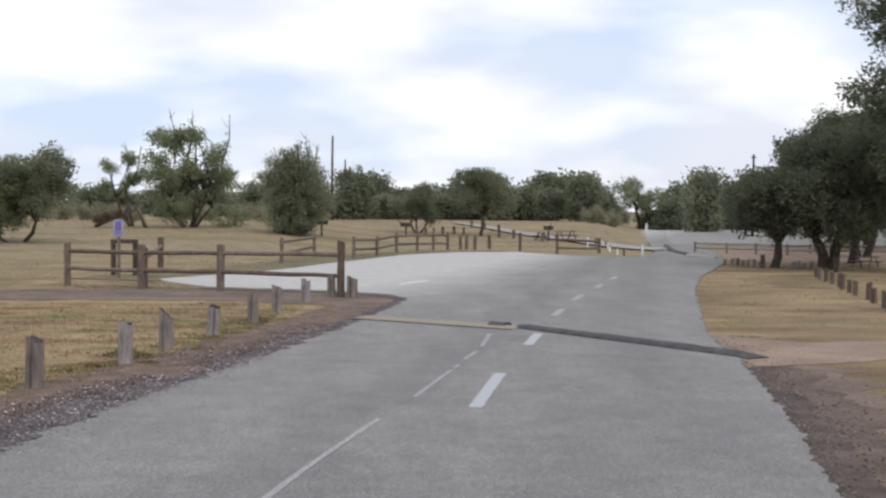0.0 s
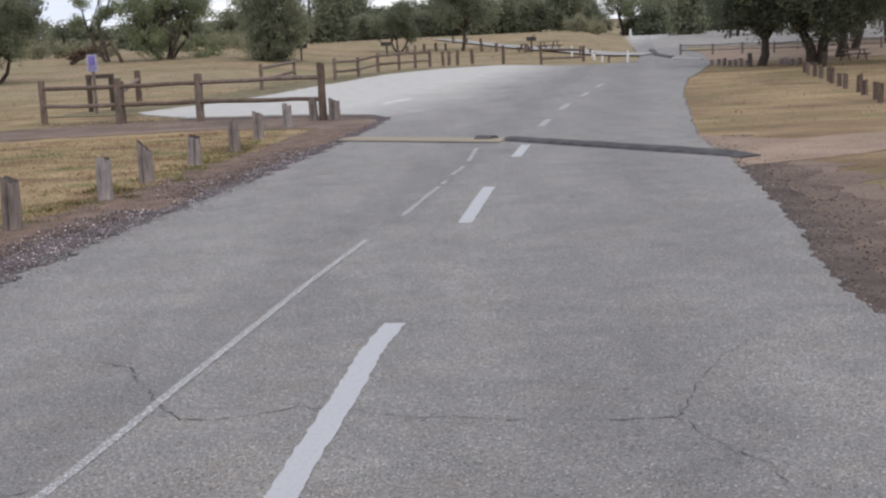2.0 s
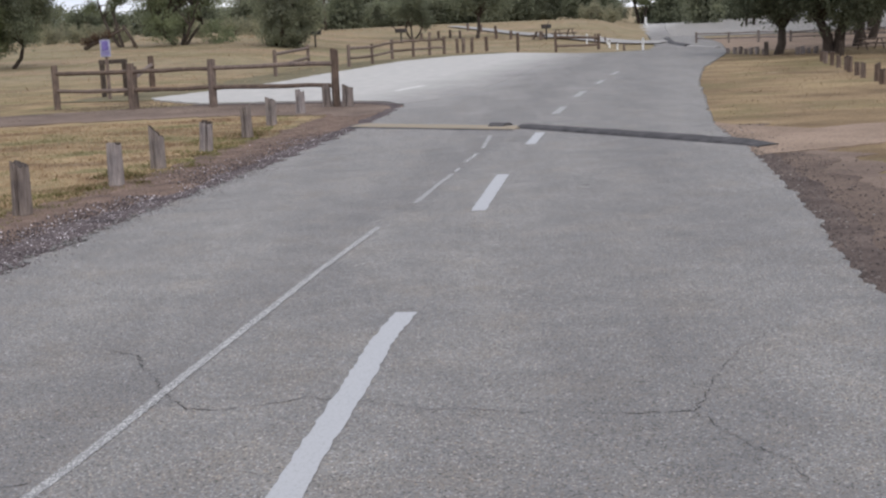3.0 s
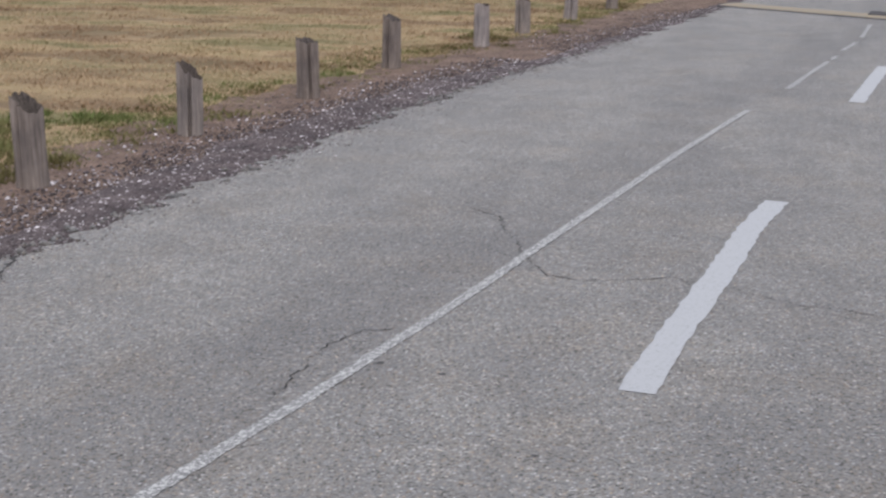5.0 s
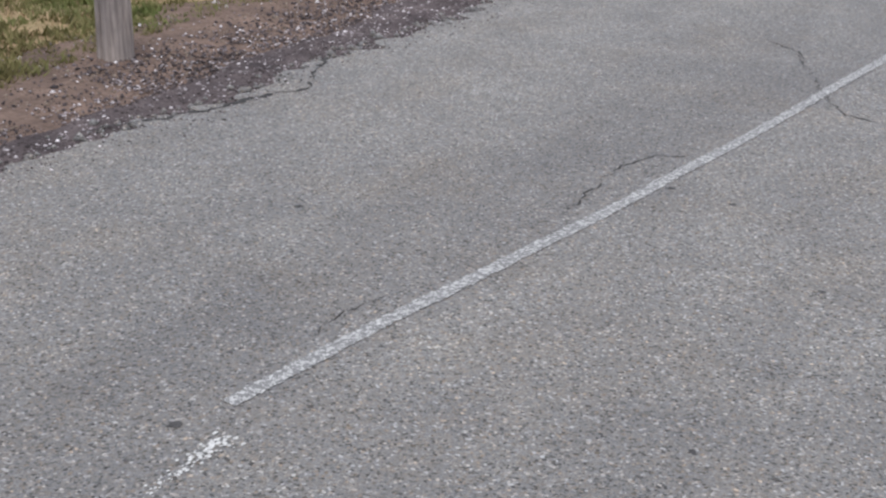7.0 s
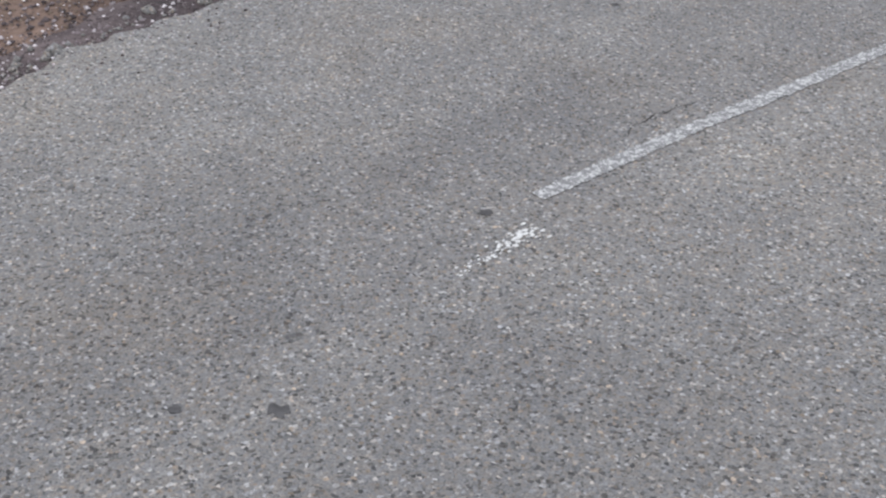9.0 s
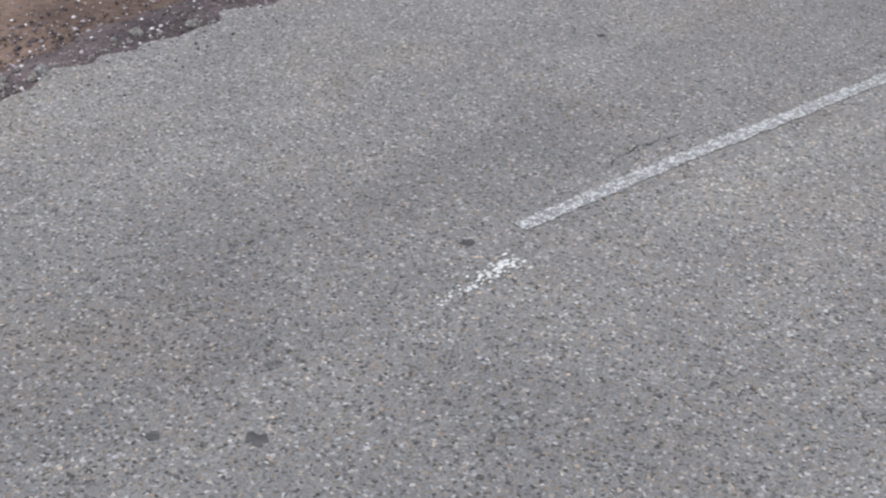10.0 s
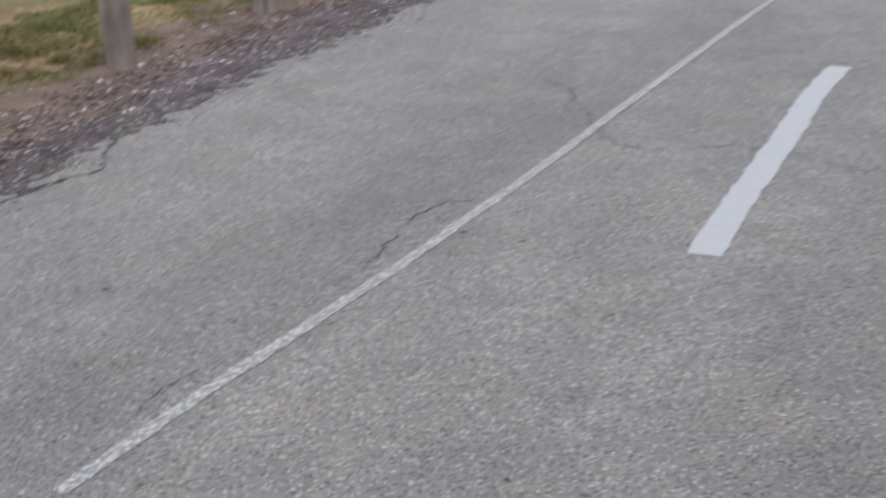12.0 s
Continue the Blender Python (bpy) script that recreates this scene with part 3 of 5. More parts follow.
def crack(points, width, seed, label="thin dark crack in the asphalt"):
    """A jagged gap that wanders through the points."""
    rng = random.Random(seed)
    line = []
    for (x0, y0), (x1, y1) in zip(points, points[1:]):
        n = max(1, int(math.hypot(x1 - x0, y1 - y0) / 0.03))
        line += [(x0 + (x1 - x0) * k / n + rng.uniform(-0.016, 0.016), y0 + (y1 - y0) * k / n + rng.uniform(-0.016, 0.016)) for k in range(n)]
    line.append(points[-1])
    w = [0.88 * width * rng.choice((0.12, 0.3, 0.6, 1.0)) for _ in line]
    w[-1] = w[0] = 0.0008
    b = bmesh.new()
    va = [b.verts.new((x, y, ROAD_Z + 0.0022)) for x, y in offset(line, w)]
    vb = [b.verts.new((x, y, ROAD_Z + 0.0022)) for x, y in offset(line, [-v for v in w])]
    for k in range(len(va) - 1):
        b.faces.new((va[k], vb[k], vb[k + 1], va[k + 1]))
    return thing("road_crack", b, M_CRACK, label, "crack", "road cracks", "structure")


crack(((-1.71, 7.08), (-1.52, 6.94), (-1.42, 6.65), (-1.31, 6.39), (-1.25, 6.23), (-1.11, 5.95), (-0.95, 5.92)), 0.0065, 1)
crack(((-0.95, 5.92), (-0.74, 5.98), (-0.60, 6.06), (-0.36, 5.95), (-0.10, 5.79), (0.04, 5.80), (0.23, 5.71), (0.53, 5.64), (0.97, 5.60)), 0.005, 2)
crack(((0.97, 5.60), (1.12, 6.04), (1.37, 6.60), (1.72, 7.07)), 0.0035, 3)
crack(((0.97, 5.60), (1.04, 5.30), (1.10, 5.12), (1.19, 4.98), (1.18, 4.74)), 0.0035, 4)
crack(((-1.68, 4.29), (-1.67, 4.57), (-1.68, 4.77), (-1.66, 4.92), (-1.59, 5.05), (-1.46, 5.12)), 0.006, 5)
crack(((-1.90, 3.15), (-1.90, 3.31), (-1.86, 3.49)), 0.004, 6)
crack(((-3.58, 4.2), (-3.45, 4.47), (-3.33, 4.71), (-3.29, 4.93), (-3.18, 5.15), (-3.27, 5.36), (-3.38, 5.64)), 0.02, 7, "dark crack along the crumbling road edge")
crack(((4.3, 51.0), (6.5, 50.6), (9.6, 50.2)), 0.12, 8, "dark tarred seam across the road")
for k, (x, y, r) in enumerate(((-1.92, 1.63, 0.02), (-1.76, 1.75, 0.035), (-1.44, 4.73, 0.022), (-1.21, 4.68, 0.022), (-0.85, 3.06, 0.018), (-0.79, 4.1, 0.016), (-2.45, 3.94, 0.018), (-1.93, 2.6, 0.03), (-2.2, 8.9, 0.03), (1.3, 12.7, 0.06))):
    b = bmesh.new()
    rng = random.Random(k)
    ring = [b.verts.new((x + 0.75 * r * rng.uniform(0.4, 1.3) * math.cos(a), y + 0.7 * r * rng.uniform(0.5, 1.2) * math.sin(a), ROAD_Z + 0.002)) for a in (0.52 * j for j in range(12))]
    b.faces.new(ring)
    thing("tar_spot", b, M_STAIN, "small dark spot on the asphalt", "stain", "road stains", "structure")


def hump(name, a, b_, width, height, mat, label, taper=False):
    b = bmesh.new()
    a, b_ = Vector((*a, 0)), Vector((*b_, 0))
    d = (b_ - a).normalized()
    s = Vector((-d.y, d.x, 0))
    n = max(4, int((b_ - a).length / 0.12))
    rng = random.Random(name + label)
    rings = []
    for k in range(n + 1):
        c = a.lerp(b_, k / n)
        ring = []
        for w, h in ((-0.5, 0.0), (-0.42, 0.55), (-0.2, 0.95), (0.1, 1.0), (0.35, 0.7), (0.5, 0.0)):
            q = c + s * (w * width + rng.uniform(-0.012, 0.012))
            low = min(1.0, 0.25 + 0.3 * (n - k)) if taper else 1.0
            ring.append(b.verts.new((q.x, q.y, ROAD_Z - 0.004 + h * height * low * rng.uniform(0.9, 1.06))))
        rings.append(ring)
    for p, q in zip(rings, rings[1:]):
        for k in range(5):
            b.faces.new((p[k], q[k], q[k + 1], p[k + 1]))
    b.faces.new(rings[0])
    b.faces.new(rings[-1][::-1])
    bmesh.ops.recalc_face_normals(b, faces=b.faces)
    return thing(name, b, mat, label, "speed bump")


hump("speed_bump", (-1.2, 20.85), (1.13, 19.12), 0.56, 0.028, M_YELLOW, "low speed bump with faded yellow paint across the road")
# Added black ridge, not tar: paints the shaded front face of the yellow bump.
hump("tar_ridge", (-1.35, 20.53), (0.95, 18.83), 0.08, 0.018, M_TAR, "thin dark tar ridge along the yellow speed bump")
hump("speed_bump", (0.72, 19.52), (0.93, 19.38), 0.3, 0.07, M_TAR, "small black tarred piece of speed bump")
hump("speed_bump", (1.16, 19.2), (3.62, 15.45), 0.34, 0.06, M_TAR, "black tarred speed bump across the road", True)


# ---- bollards ----
M_ROT = wood_material("dark_rotten_end_grain", (0.035, 0.03, 0.028), (0.15, 0.128, 0.115))


def bollard(x, y, h, r, seed, slope, lean=(0, 0), face=0.5, split=4.3, notch=0.03, hollow=0.05, square=0.16, wood=None, label="short weathered grey wooden bollard with a rotten sloping top"):
    """A split log stood on end: flat faces, a drying crack at the angle split, and a rotten, hollow, sloping top."""
    rng = random.Random(seed)
    b = bmesh.new()
    n, rings = 32, 12
    rows = []
    for j in range(rings + 1):
        f = j / rings
        row = []
        for k in range(n):
            a = 2 * math.pi * k / n
            rr = r * (1.05 - 0.07 * f) * (1 + square * 0.6 * math.cos(4 * (a - face)) + 0.09 * noise.noise((2.5 * math.cos(a), 2.5 * math.sin(a), 1.6 * f + 3 * seed)) + 0.03 * noise.noise((9 * math.cos(a), 9 * math.sin(a), 2.0 * f + seed)))
            gap = abs((a - split + math.pi) % (2 * math.pi) - math.pi)
            if gap < 0.14:
                rr *= 0.62 + 0.2 * noise.noise((f * 4, seed, 0))
            px, py = rr * math.cos(a), rr * math.sin(a)
            top = slope[0] * px + slope[1] * py + notch * (noise.noise((px * 26, py * 26, seed)) + 0.6 * noise.noise((px * 60, py * 60, seed)))
            z = -0.12 + (h + 0.12) * f + top * max(0.0, (f - 0.5) / 0.5) ** 2
            row.append(b.verts.new((px + lean[0] * f * h, py + lean[1] * f * h, z)))
        rows.append(row)
    for p, q in zip(rows, rows[1:]):
        for k in range(n):
            b.faces.new((p[k], p[(k + 1) % n], q[(k + 1) % n], q[k]))
    rim = [v.co.copy() for v in rows[-1]]
    ob = thing("wooden_bollard", b, wood or M_POST, label, "bollard", "roadside bollards")
    b = bmesh.new()
    c = Vector((lean[0] * h, lean[1] * h, 0))
    outer = [b.verts.new(co) for co in rim]
    inner = [b.verts.new(c + 0.6 * (Vector((co.x, co.y, 0)) - c) + Vector((0, 0, co.z - hollow * rng.uniform(0.4, 1.1)))) for co in rim]
    mid = b.verts.new((c.x, c.y, h - hollow))
    for k in range(n):
        j = (k + 1) % n
        b.faces.new((outer[k], outer[j], inner[j], inner[k]))
        b.faces.new((inner[k], inner[j], mid))
    part("end_grain", b, M_ROT, ob, "dark rotten hollow top")
    ob.location = (x, y, -0.02)
    return ob


# place, height, radius, slope of the top along x and y, lean, angles of the faces and of the crack
BOLLARDS = (
    (-4.22, 3.2, 0.47, 0.085, (-0.4, 0.1), (0.0, 0.0), 0.4, 4.2), (-4.24, 5.20, 0.48, 0.080, (-0.3, -0.1), (0.0, 0.0), 0.5, 4.35),
    (-4.13, 7.02, 0.46, 0.086, (-0.5, 0.2), (-0.02, 0.0), 0.55, 4.3), (-4.02, 8.76, 0.43, 0.082, (-0.75, 0.1), (0.03, 0.0), 0.3, 5.1),
    (-3.85, 10.55, 0.45, 0.088, (-0.15, 0.1), (-0.02, 0.0), 0.2, 5.3), (-3.79, 12.55, 0.46, 0.085, (-0.35, 0.1), (0.03, 0.0), 0.3, 4.4),
    (-3.42, 14.58, 0.44, 0.080, (-0.1, 0.0), (0.02, 0.0), 0.6, 2.5), (-3.30, 16.15, 0.42, 0.085, (-0.9, 0.0), (0.01, 0.0), 0.3, 4.2),
    (-3.07, 18.05, 0.37, 0.085, (-0.2, 0.2), (0.08, 0.0), 0.5, 4.9), (-2.79, 19.95, 0.44, 0.078, (0.5, 0.0), (-0.02, 0.0), 0.4, 4.3),
    (-2.69, 22.0, 0.42, 0.084, (-0.4, 0.0), (0.0, 0.0), 0.4, 4.6), (-2.48, 24.5, 0.40, 0.082, (-0.3, 0.0), (0.0, 0.0), 0.2, 4.0),
    (-2.13, 26.0, 0.42, 0.08, (0.3, 0.0), (-0.03, 0.0), 0.4, 4.4))
for k, (x, y, h, r, slope, lean, face, split) in enumerate(BOLLARDS):
    bollard(x, y, h, 0.93 * r, k, slope, lean, face, split)
bollard(-1.72, 25.75, 0.38, 0.1, 77, (-0.4, 0.0))


# ---- fences ----
def post_mesh(w, h, seed):
    b = bmesh.new()
    rng = random.Random(seed)
    rows = []
    for j in range(7):
        f = j / 6
        rows.append([b.verts.new((sx * w / 2 + rng.uniform(-0.006, 0.006), sy * w / 2 + rng.uniform(-0.006, 0.006), -0.15 + f * (h + 0.15) + (rng.uniform(-0.015, 0.02) if j == 6 else 0)))
                     for sx, sy in ((-0.75, -1), (0.75, -1), (1, -0.75), (1, 0.75), (0.75, 1), (-0.75, 1), (-1, 0.75), (-1, -0.75))])
    for p, q in zip(rows, rows[1:]):
        for k in range(8):
            b.faces.new((p[k], p[(k + 1) % 8], q[(k + 1) % 8], q[k]))
    b.faces.new(rows[-1])
    return b


def rail_mesh(p, q, w, seed):
    b = bmesh.new()
    rng = random.Random(seed)
    p, q = Vector(p), Vector(q)
    pts = [p.lerp(q, k / 5) + Vector((rng.uniform(-0.01, 0.01), rng.uniform(-0.01, 0.01), rng.uniform(-0.015, 0.012))) for k in range(6)]
    tube(b, pts, [w * rng.uniform(0.9, 1.1) for _ in pts], 8)
    return b


def fence(posts, label, rails=(0.85, 0.42), w=0.13, rail_w=0.05, skip=(), group="park fences", wood=None):
    """posts: (x, y, height). Rails run from post to post."""
    x0, y0, _ = posts[0]
    z0 = ground_z(x0, y0)
    root = tagged(new("fence"), label, "fence", group)
    root.location = (x0, y0, z0)
    for k, (x, y, h) in enumerate(posts):
        ob = part("post", post_mesh(w, h, k), wood or M_RAIL, root)
        ob.location = (x - x0, y - y0, ground_z(x, y) - z0)
        ob.rotation_euler = (0, 0, 0.4 + k)
    for k, ((xa, ya, ha), (xb, yb, hb)) in enumerate(zip(posts, posts[1:])):
        for j, r in enumerate(rails):
            if (k, j) in skip:
                continue
            part("rail", rail_mesh((xa - x0, ya - y0, ground_z(xa, ya) - z0 + r * min(ha, 1.0)), (xb - x0, yb - y0, ground_z(xb, yb) - z0 + r * min(hb, 1.0)), rail_w, 10 * k + j), wood or M_RAIL, root)
    return root




# ---- trees ----
def leaf_cloud(name, blobs, count, size, mat, seed):
    """Many small leaf blades, gathered in clumps inside the blobs (x, y, z, radius, flatness)."""
    rng = np.random.default_rng(seed)
    bl = np.array(blobs, float)
    weight = bl[:, 3] ** 2.2
    clumps = max(8, count // 30)
    which = rng.choice(len(bl), clumps, p=weight / weight.sum())
    d = rng.normal(size=(clumps, 3))
    d /= np.linalg.norm(d, axis=1)[:, None]
    reach = rng.random(clumps) ** 0.42 * (0.85 + 0.3 * rng.random(clumps))
    c = bl[which, :3] + d * (bl[which, 3] * reach)[:, None] * np.stack([np.ones(clumps), np.ones(clumps), bl[which, 4]], 1)
    pick = rng.integers(0, clumps, count)
    p = c[pick] + rng.normal(size=(count, 3)).clip(-1.4, 1.4) * size * 1.45
    s = size * rng.uniform(0.6, 1.3, (count, 1))
    u = rng.normal(size=(count, 3))
    u /= np.linalg.norm(u, axis=1)[:, None]
    w = rng.normal(size=(count, 3))
    v = np.cross(u, w)
    v /= np.linalg.norm(v, axis=1)[:, None]
    verts = np.stack([p - u * s * 0.6, p + v * s * 0.32, p + u * s * 0.6, p - v * s * 0.32], 1).reshape(-1, 3)
    return raw_mesh(name, verts, np.arange(count * 4).reshape(-1, 4), mat)


def tree(label, seed, h, r, low=0.25, trunk=0.12, stems=1, blobs=9, count=5000, size=0.1, mat=None, bare=0, flat=0.8, thin=1.0, skirt=0, name="tree", lean=0.0):
    """A tree at the origin, h high, its crown r wide from low * h upwards."""
    rng = random.Random(seed)
    if size < 0.16:
        count, size = int(1.8 * count), 0.76 * size
    root = tagged(new(name), label, "bush" if name == "bush" else "tree")
    wood = bmesh.new()
    cloud = []
    fork = max(0.35, low * h)
    heads = []
    for s in range(stems):
        a = 6.28 * s / stems + rng.uniform(-0.4, 0.4)
        spread = 0.0 if stems == 1 else (0.12 if stems > 2 else 0.06) * r
        base = Vector((spread * math.cos(a), spread * math.sin(a), -0.15))
        top = Vector((base.x + ((0.3 if stems > 2 else 0.12) * r if stems > 1 else 0.05 * r) * math.cos(a) + lean, base.y + ((0.3 if stems > 2 else 0.12) * r if stems > 1 else 0.05 * r) * math.sin(a), fork * rng.uniform(1.0, 1.35)))
        mid = base.lerp(top, 0.5) + Vector((rng.uniform(-0.05, 0.05), rng.uniform(-0.05, 0.05), 0)) * r
        t = trunk / math.sqrt(stems) * (1.3 if stems > 1 else 1)
        tube(wood, (base, base + Vector((0, 0, 0.22)), mid, top), (1.5 * t, 1.1 * t, t, 0.8 * t), 9)
        heads.append((top, t))
    for k in range(blobs):
        f = (k + 0.5) / blobs
        a = 2.4 * k + rng.uniform(-0.5, 0.5)
        zz = low * h + (h - low * h) * (0.16 + 0.74 * rng.random())
        fall = 1 - abs((zz / h - (low + 0.42 * (1 - low))) / 0.75) ** 2
        rad = r * (0.25 + 0.62 * math.sqrt(f)) * max(0.3, fall)
        br = r * rng.uniform(0.28, 0.48) * thin
        c = Vector(((rad - 0.4 * br) * math.cos(a) + lean, (rad - 0.4 * br) * math.sin(a), min(zz, h - 0.75 * br)))
        cloud.append((c.x, c.y, c.z, br, flat))
        top, t = heads[k % len(heads)]
        mid = top.lerp(c, 0.5) + Vector((rng.uniform(-0.1, 0.1) * r, rng.uniform(-0.1, 0.1) * r, 0.06 * h))
        tube(wood, (top - Vector((0, 0, 0.1)), mid, c), (0.6 * t, 0.36 * t, 0.12 * t), 6)
        for _ in range(3):
            e = c + Vector((rng.uniform(-1, 1), rng.uniform(-1, 1), rng.uniform(-0.4, 1))) * br * 0.9
            tube(wood, (mid.lerp(c, 0.6), e), (0.2 * t, 0.05 * t), 4)
    for k in range(skirt):
        a = 6.28 * k / skirt + rng.uniform(-0.3, 0.3)
        br = r * rng.uniform(0.26, 0.4)
        rad = r * rng.uniform(0.25, 0.66)
        cloud.append((rad * math.cos(a) + lean, rad * math.sin(a), br * rng.uniform(0.5, 1.1), br, 0.9))
    part("trunk", wood, M_BARK, root, shade=True)
    if bare:
        for k in range(bare):
            twig = bmesh.new()
            a, rr = rng.uniform(0, 6.28), r * rng.uniform(0.05, 0.7)
            p = Vector((rr * math.cos(a), rr * math.sin(a), 0.62 * h))
            e = Vector((p.x * 1.25 + rng.uniform(-0.4, 0.4), p.y * 1.25, h * rng.uniform(1.04, 1.2)))
            tube(twig, (p, p.lerp(e, 0.5) + Vector((0.06 * r, 0, 0)), e), (0.045, 0.032, 0.012), 5)
            for _ in range(4):
                q = p.lerp(e, rng.uniform(0.55, 0.9))
                tube(twig, (q, q + Vector((rng.uniform(-0.3, 0.3), rng.uniform(-0.3, 0.3), rng.uniform(0.15, 0.45)))), (0.015, 0.004), 4)
            part("bare_branch", twig, M_TWIG, root, "dead bare branch above the crown", shade=True)
    crown = new("crown", leaf_cloud("crown", cloud, count, size, mat or M_OAK, seed))
    crown.parent = root
    return root


def put(ob, x, y, turn=0.0):
    ob.matrix_basis = pose(x, y, ground_z(x, y) - 0.03, 0, 0, turn)
    return ob



put(tree("small multi-stemmed oak on the grass island", 1, 3.2, 1.35, 0.2, 0.15, 4, 18, 10000, 0.085), -12.0, 29.5)
put(tree("dark rounded oak with a thin trunk on dry grass", 11, 3.65, 1.75, 0.22, 0.075, 1, 26, 15000, 0.11, flat=0.9, lean=0.35), -16.15, 52.4)
put(tree("greener low oak crowding the darker one", 15, 3.2, 1.6, 0.14, 0.07, 1, 24, 12000, 0.11, M_OLIVE, flat=0.9, lean=-0.5), -16.75, 52.0)
put(tree("airy green tree with dead branches standing in dry field", 2, 5.0, 2.7, 0.16, 0.13, 5, 34, 14500, 0.13, M_OLIVE, bare=4, thin=0.56, skirt=3), -12.35, 66.0)
put(tree("small leaning grey-green tree in the dry field", 3, 3.7, 1.4, 0.4, 0.08, 2, 9, 3400, 0.10, M_OLIVE, thin=0.6, bare=2, lean=-0.5), -15.3, 66.5)
put(tree("dense rounded grey-green cedar bush in dry grass", 4, 3.9, 1.85, 0.02, 0.12, 4, 34, 24000, 0.11, M_CEDAR, bare=6, flat=1.15, skirt=8, name="bush"), -6.8, 62.2)
put(tree("small dark oak standing on dry grass", 5, 3.55, 1.7, 0.28, 0.09, 1, 14, 12000, 0.10), 2.0, 71.5)
put(tree("small dark multi-stemmed oak on dry grass", 6, 2.8, 1.4, 0.2, 0.07, 3, 12, 8000, 0.10), -1.4, 73.6)
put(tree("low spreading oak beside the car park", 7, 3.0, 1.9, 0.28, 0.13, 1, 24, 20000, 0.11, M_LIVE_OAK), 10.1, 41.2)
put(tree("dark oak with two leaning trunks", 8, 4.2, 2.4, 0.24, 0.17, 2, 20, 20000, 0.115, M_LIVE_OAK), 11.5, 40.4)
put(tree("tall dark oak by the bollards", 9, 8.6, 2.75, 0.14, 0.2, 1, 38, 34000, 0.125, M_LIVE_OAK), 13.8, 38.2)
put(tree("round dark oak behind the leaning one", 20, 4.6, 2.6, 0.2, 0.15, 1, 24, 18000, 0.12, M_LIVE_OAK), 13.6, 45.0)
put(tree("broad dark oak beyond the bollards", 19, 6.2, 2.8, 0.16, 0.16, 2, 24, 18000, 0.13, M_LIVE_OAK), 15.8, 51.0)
put(tree("airy far tree with a pale forked trunk", 10, 5.0, 3.2, 0.3, 0.16, 2, 15, 6500, 0.15, M_OLIVE, thin=0.62), 18.3, 125.0)

FAR = [put(tree("dark oak in the far tree line", 30 + k, 4.2, 2.3, 0.03, 0.12, 2, 22, 5200, 0.29, (M_OAK, M_OAK, M_CEDAR, M_OAK)[k], skirt=8), *p) for k, p in enumerate(((-8.6, 128.0), (9.6, 126.0), (27.5, 128.0), (13.0, 128.0)))]
for k, (x, y, h, w) in enumerate((
        (-6.9, 104, 5.2, 2.1), (-5.6, 112, 4.8, 2.0), (-4.6, 108, 3.0, 1.8), (-3.6, 112, 3.1, 1.9), (-2.6, 106, 3.0, 1.8), (-1.5, 112, 3.3, 1.9), (-0.4, 108, 3.0, 1.8), (0.7, 113, 3.8, 2.0),
        (1.8, 108, 4.2, 2.0), (3.0, 113, 4.3, 2.1), (4.1, 106, 4.1, 2.1), (5.2, 112, 4.4, 2.0), (6.2, 107, 3.4, 1.9), (7.4, 114, 3.6, 2.0), (8.5, 108, 3.4, 1.9), (11.0, 106, 4.6, 2.0), (12.6, 110, 4.9, 2.2),
        (14.6, 122, 2.6, 2.0), (16.0, 128, 2.2, 2.2), (19.6, 126, 2.2, 2.0), (20.6, 122, 4.6, 2.4), (22.2, 126, 5.8, 2.6), (21.6, 112, 6.6, 2.4), 
        (-23.5, 150, 3.8, 2.8), (-20.5, 152, 3.4, 2.6), (-40.5, 165, 4.6, 4.0), (-46.0, 160, 4.6, 4.2), (-36.5, 168, 4.2, 3.8), (-33.0, 170, 3.8, 3.4), (-52.0, 160, 4.6, 4.2),
        (-17.5, 156, 3.6, 2.7), (-14.0, 148, 3.3, 2.6), (-11.5, 130, 3.4, 2.4), (-29.5, 160, 3.2, 3.0))):
    copy_thing(FAR[k % 4], pose(x, y, ground_z(x, y) - 0.05, 0, 0, 50 * k) @ Matrix.Diagonal((0.85 * w / 2.3, 0.85 * w / 2.3, (0.72 + 0.1 * math.sin(2.7 * k)) * h / 4.2, 1)))
for k in range(17):
    x, y = -51.0 + 2.6 * k, 130.0 + 7 * math.sin(2.3 * k)
    s = 0.62 + 0.16 * math.sin(3.1 * k)
    copy_thing(FAR[(k + 1) % 4], pose(x, y, ground_z(x, y) - 0.05, 0, 0, 80 * k) @ Matrix.Diagonal((0.9, 0.9, s, 1)))
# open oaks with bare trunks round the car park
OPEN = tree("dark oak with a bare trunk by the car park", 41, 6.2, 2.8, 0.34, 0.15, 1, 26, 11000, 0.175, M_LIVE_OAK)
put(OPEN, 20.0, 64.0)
for k, (x, y, f) in enumerate(((22.0, 74.0, 0.92), (19.6, 58.0, 0.98), (24.4, 64.0, 1.15), (27.4, 80.0, 1.1), (21.4, 96.0, 0.62), (24.2, 90.0, 1.05), (18.3, 60.5, 0.95), (30.5, 96.0, 1.2), (33.5, 110.0, 1.2))):
    copy_thing(OPEN, pose(x, y, ground_z(x, y) - 0.03, 0, 0, 65 * k + 30) @ Matrix.Diagonal((f, f, f, 1)))
for k, (x, y, f) in enumerate(((29.0, 140.0, 0.9), (34.0, 142.0, 1.0), (39.0, 138.0, 1.0), (44.0, 141.0, 1.1), (49.0, 136.0, 1.1))):
    copy_thing(FAR[k % 4], pose(x, y, ground_z(x, y) - 0.05, 0, 0, 65 * k + 10) @ Matrix.Diagonal((1.3 * f, 1.3 * f, f, 1)))
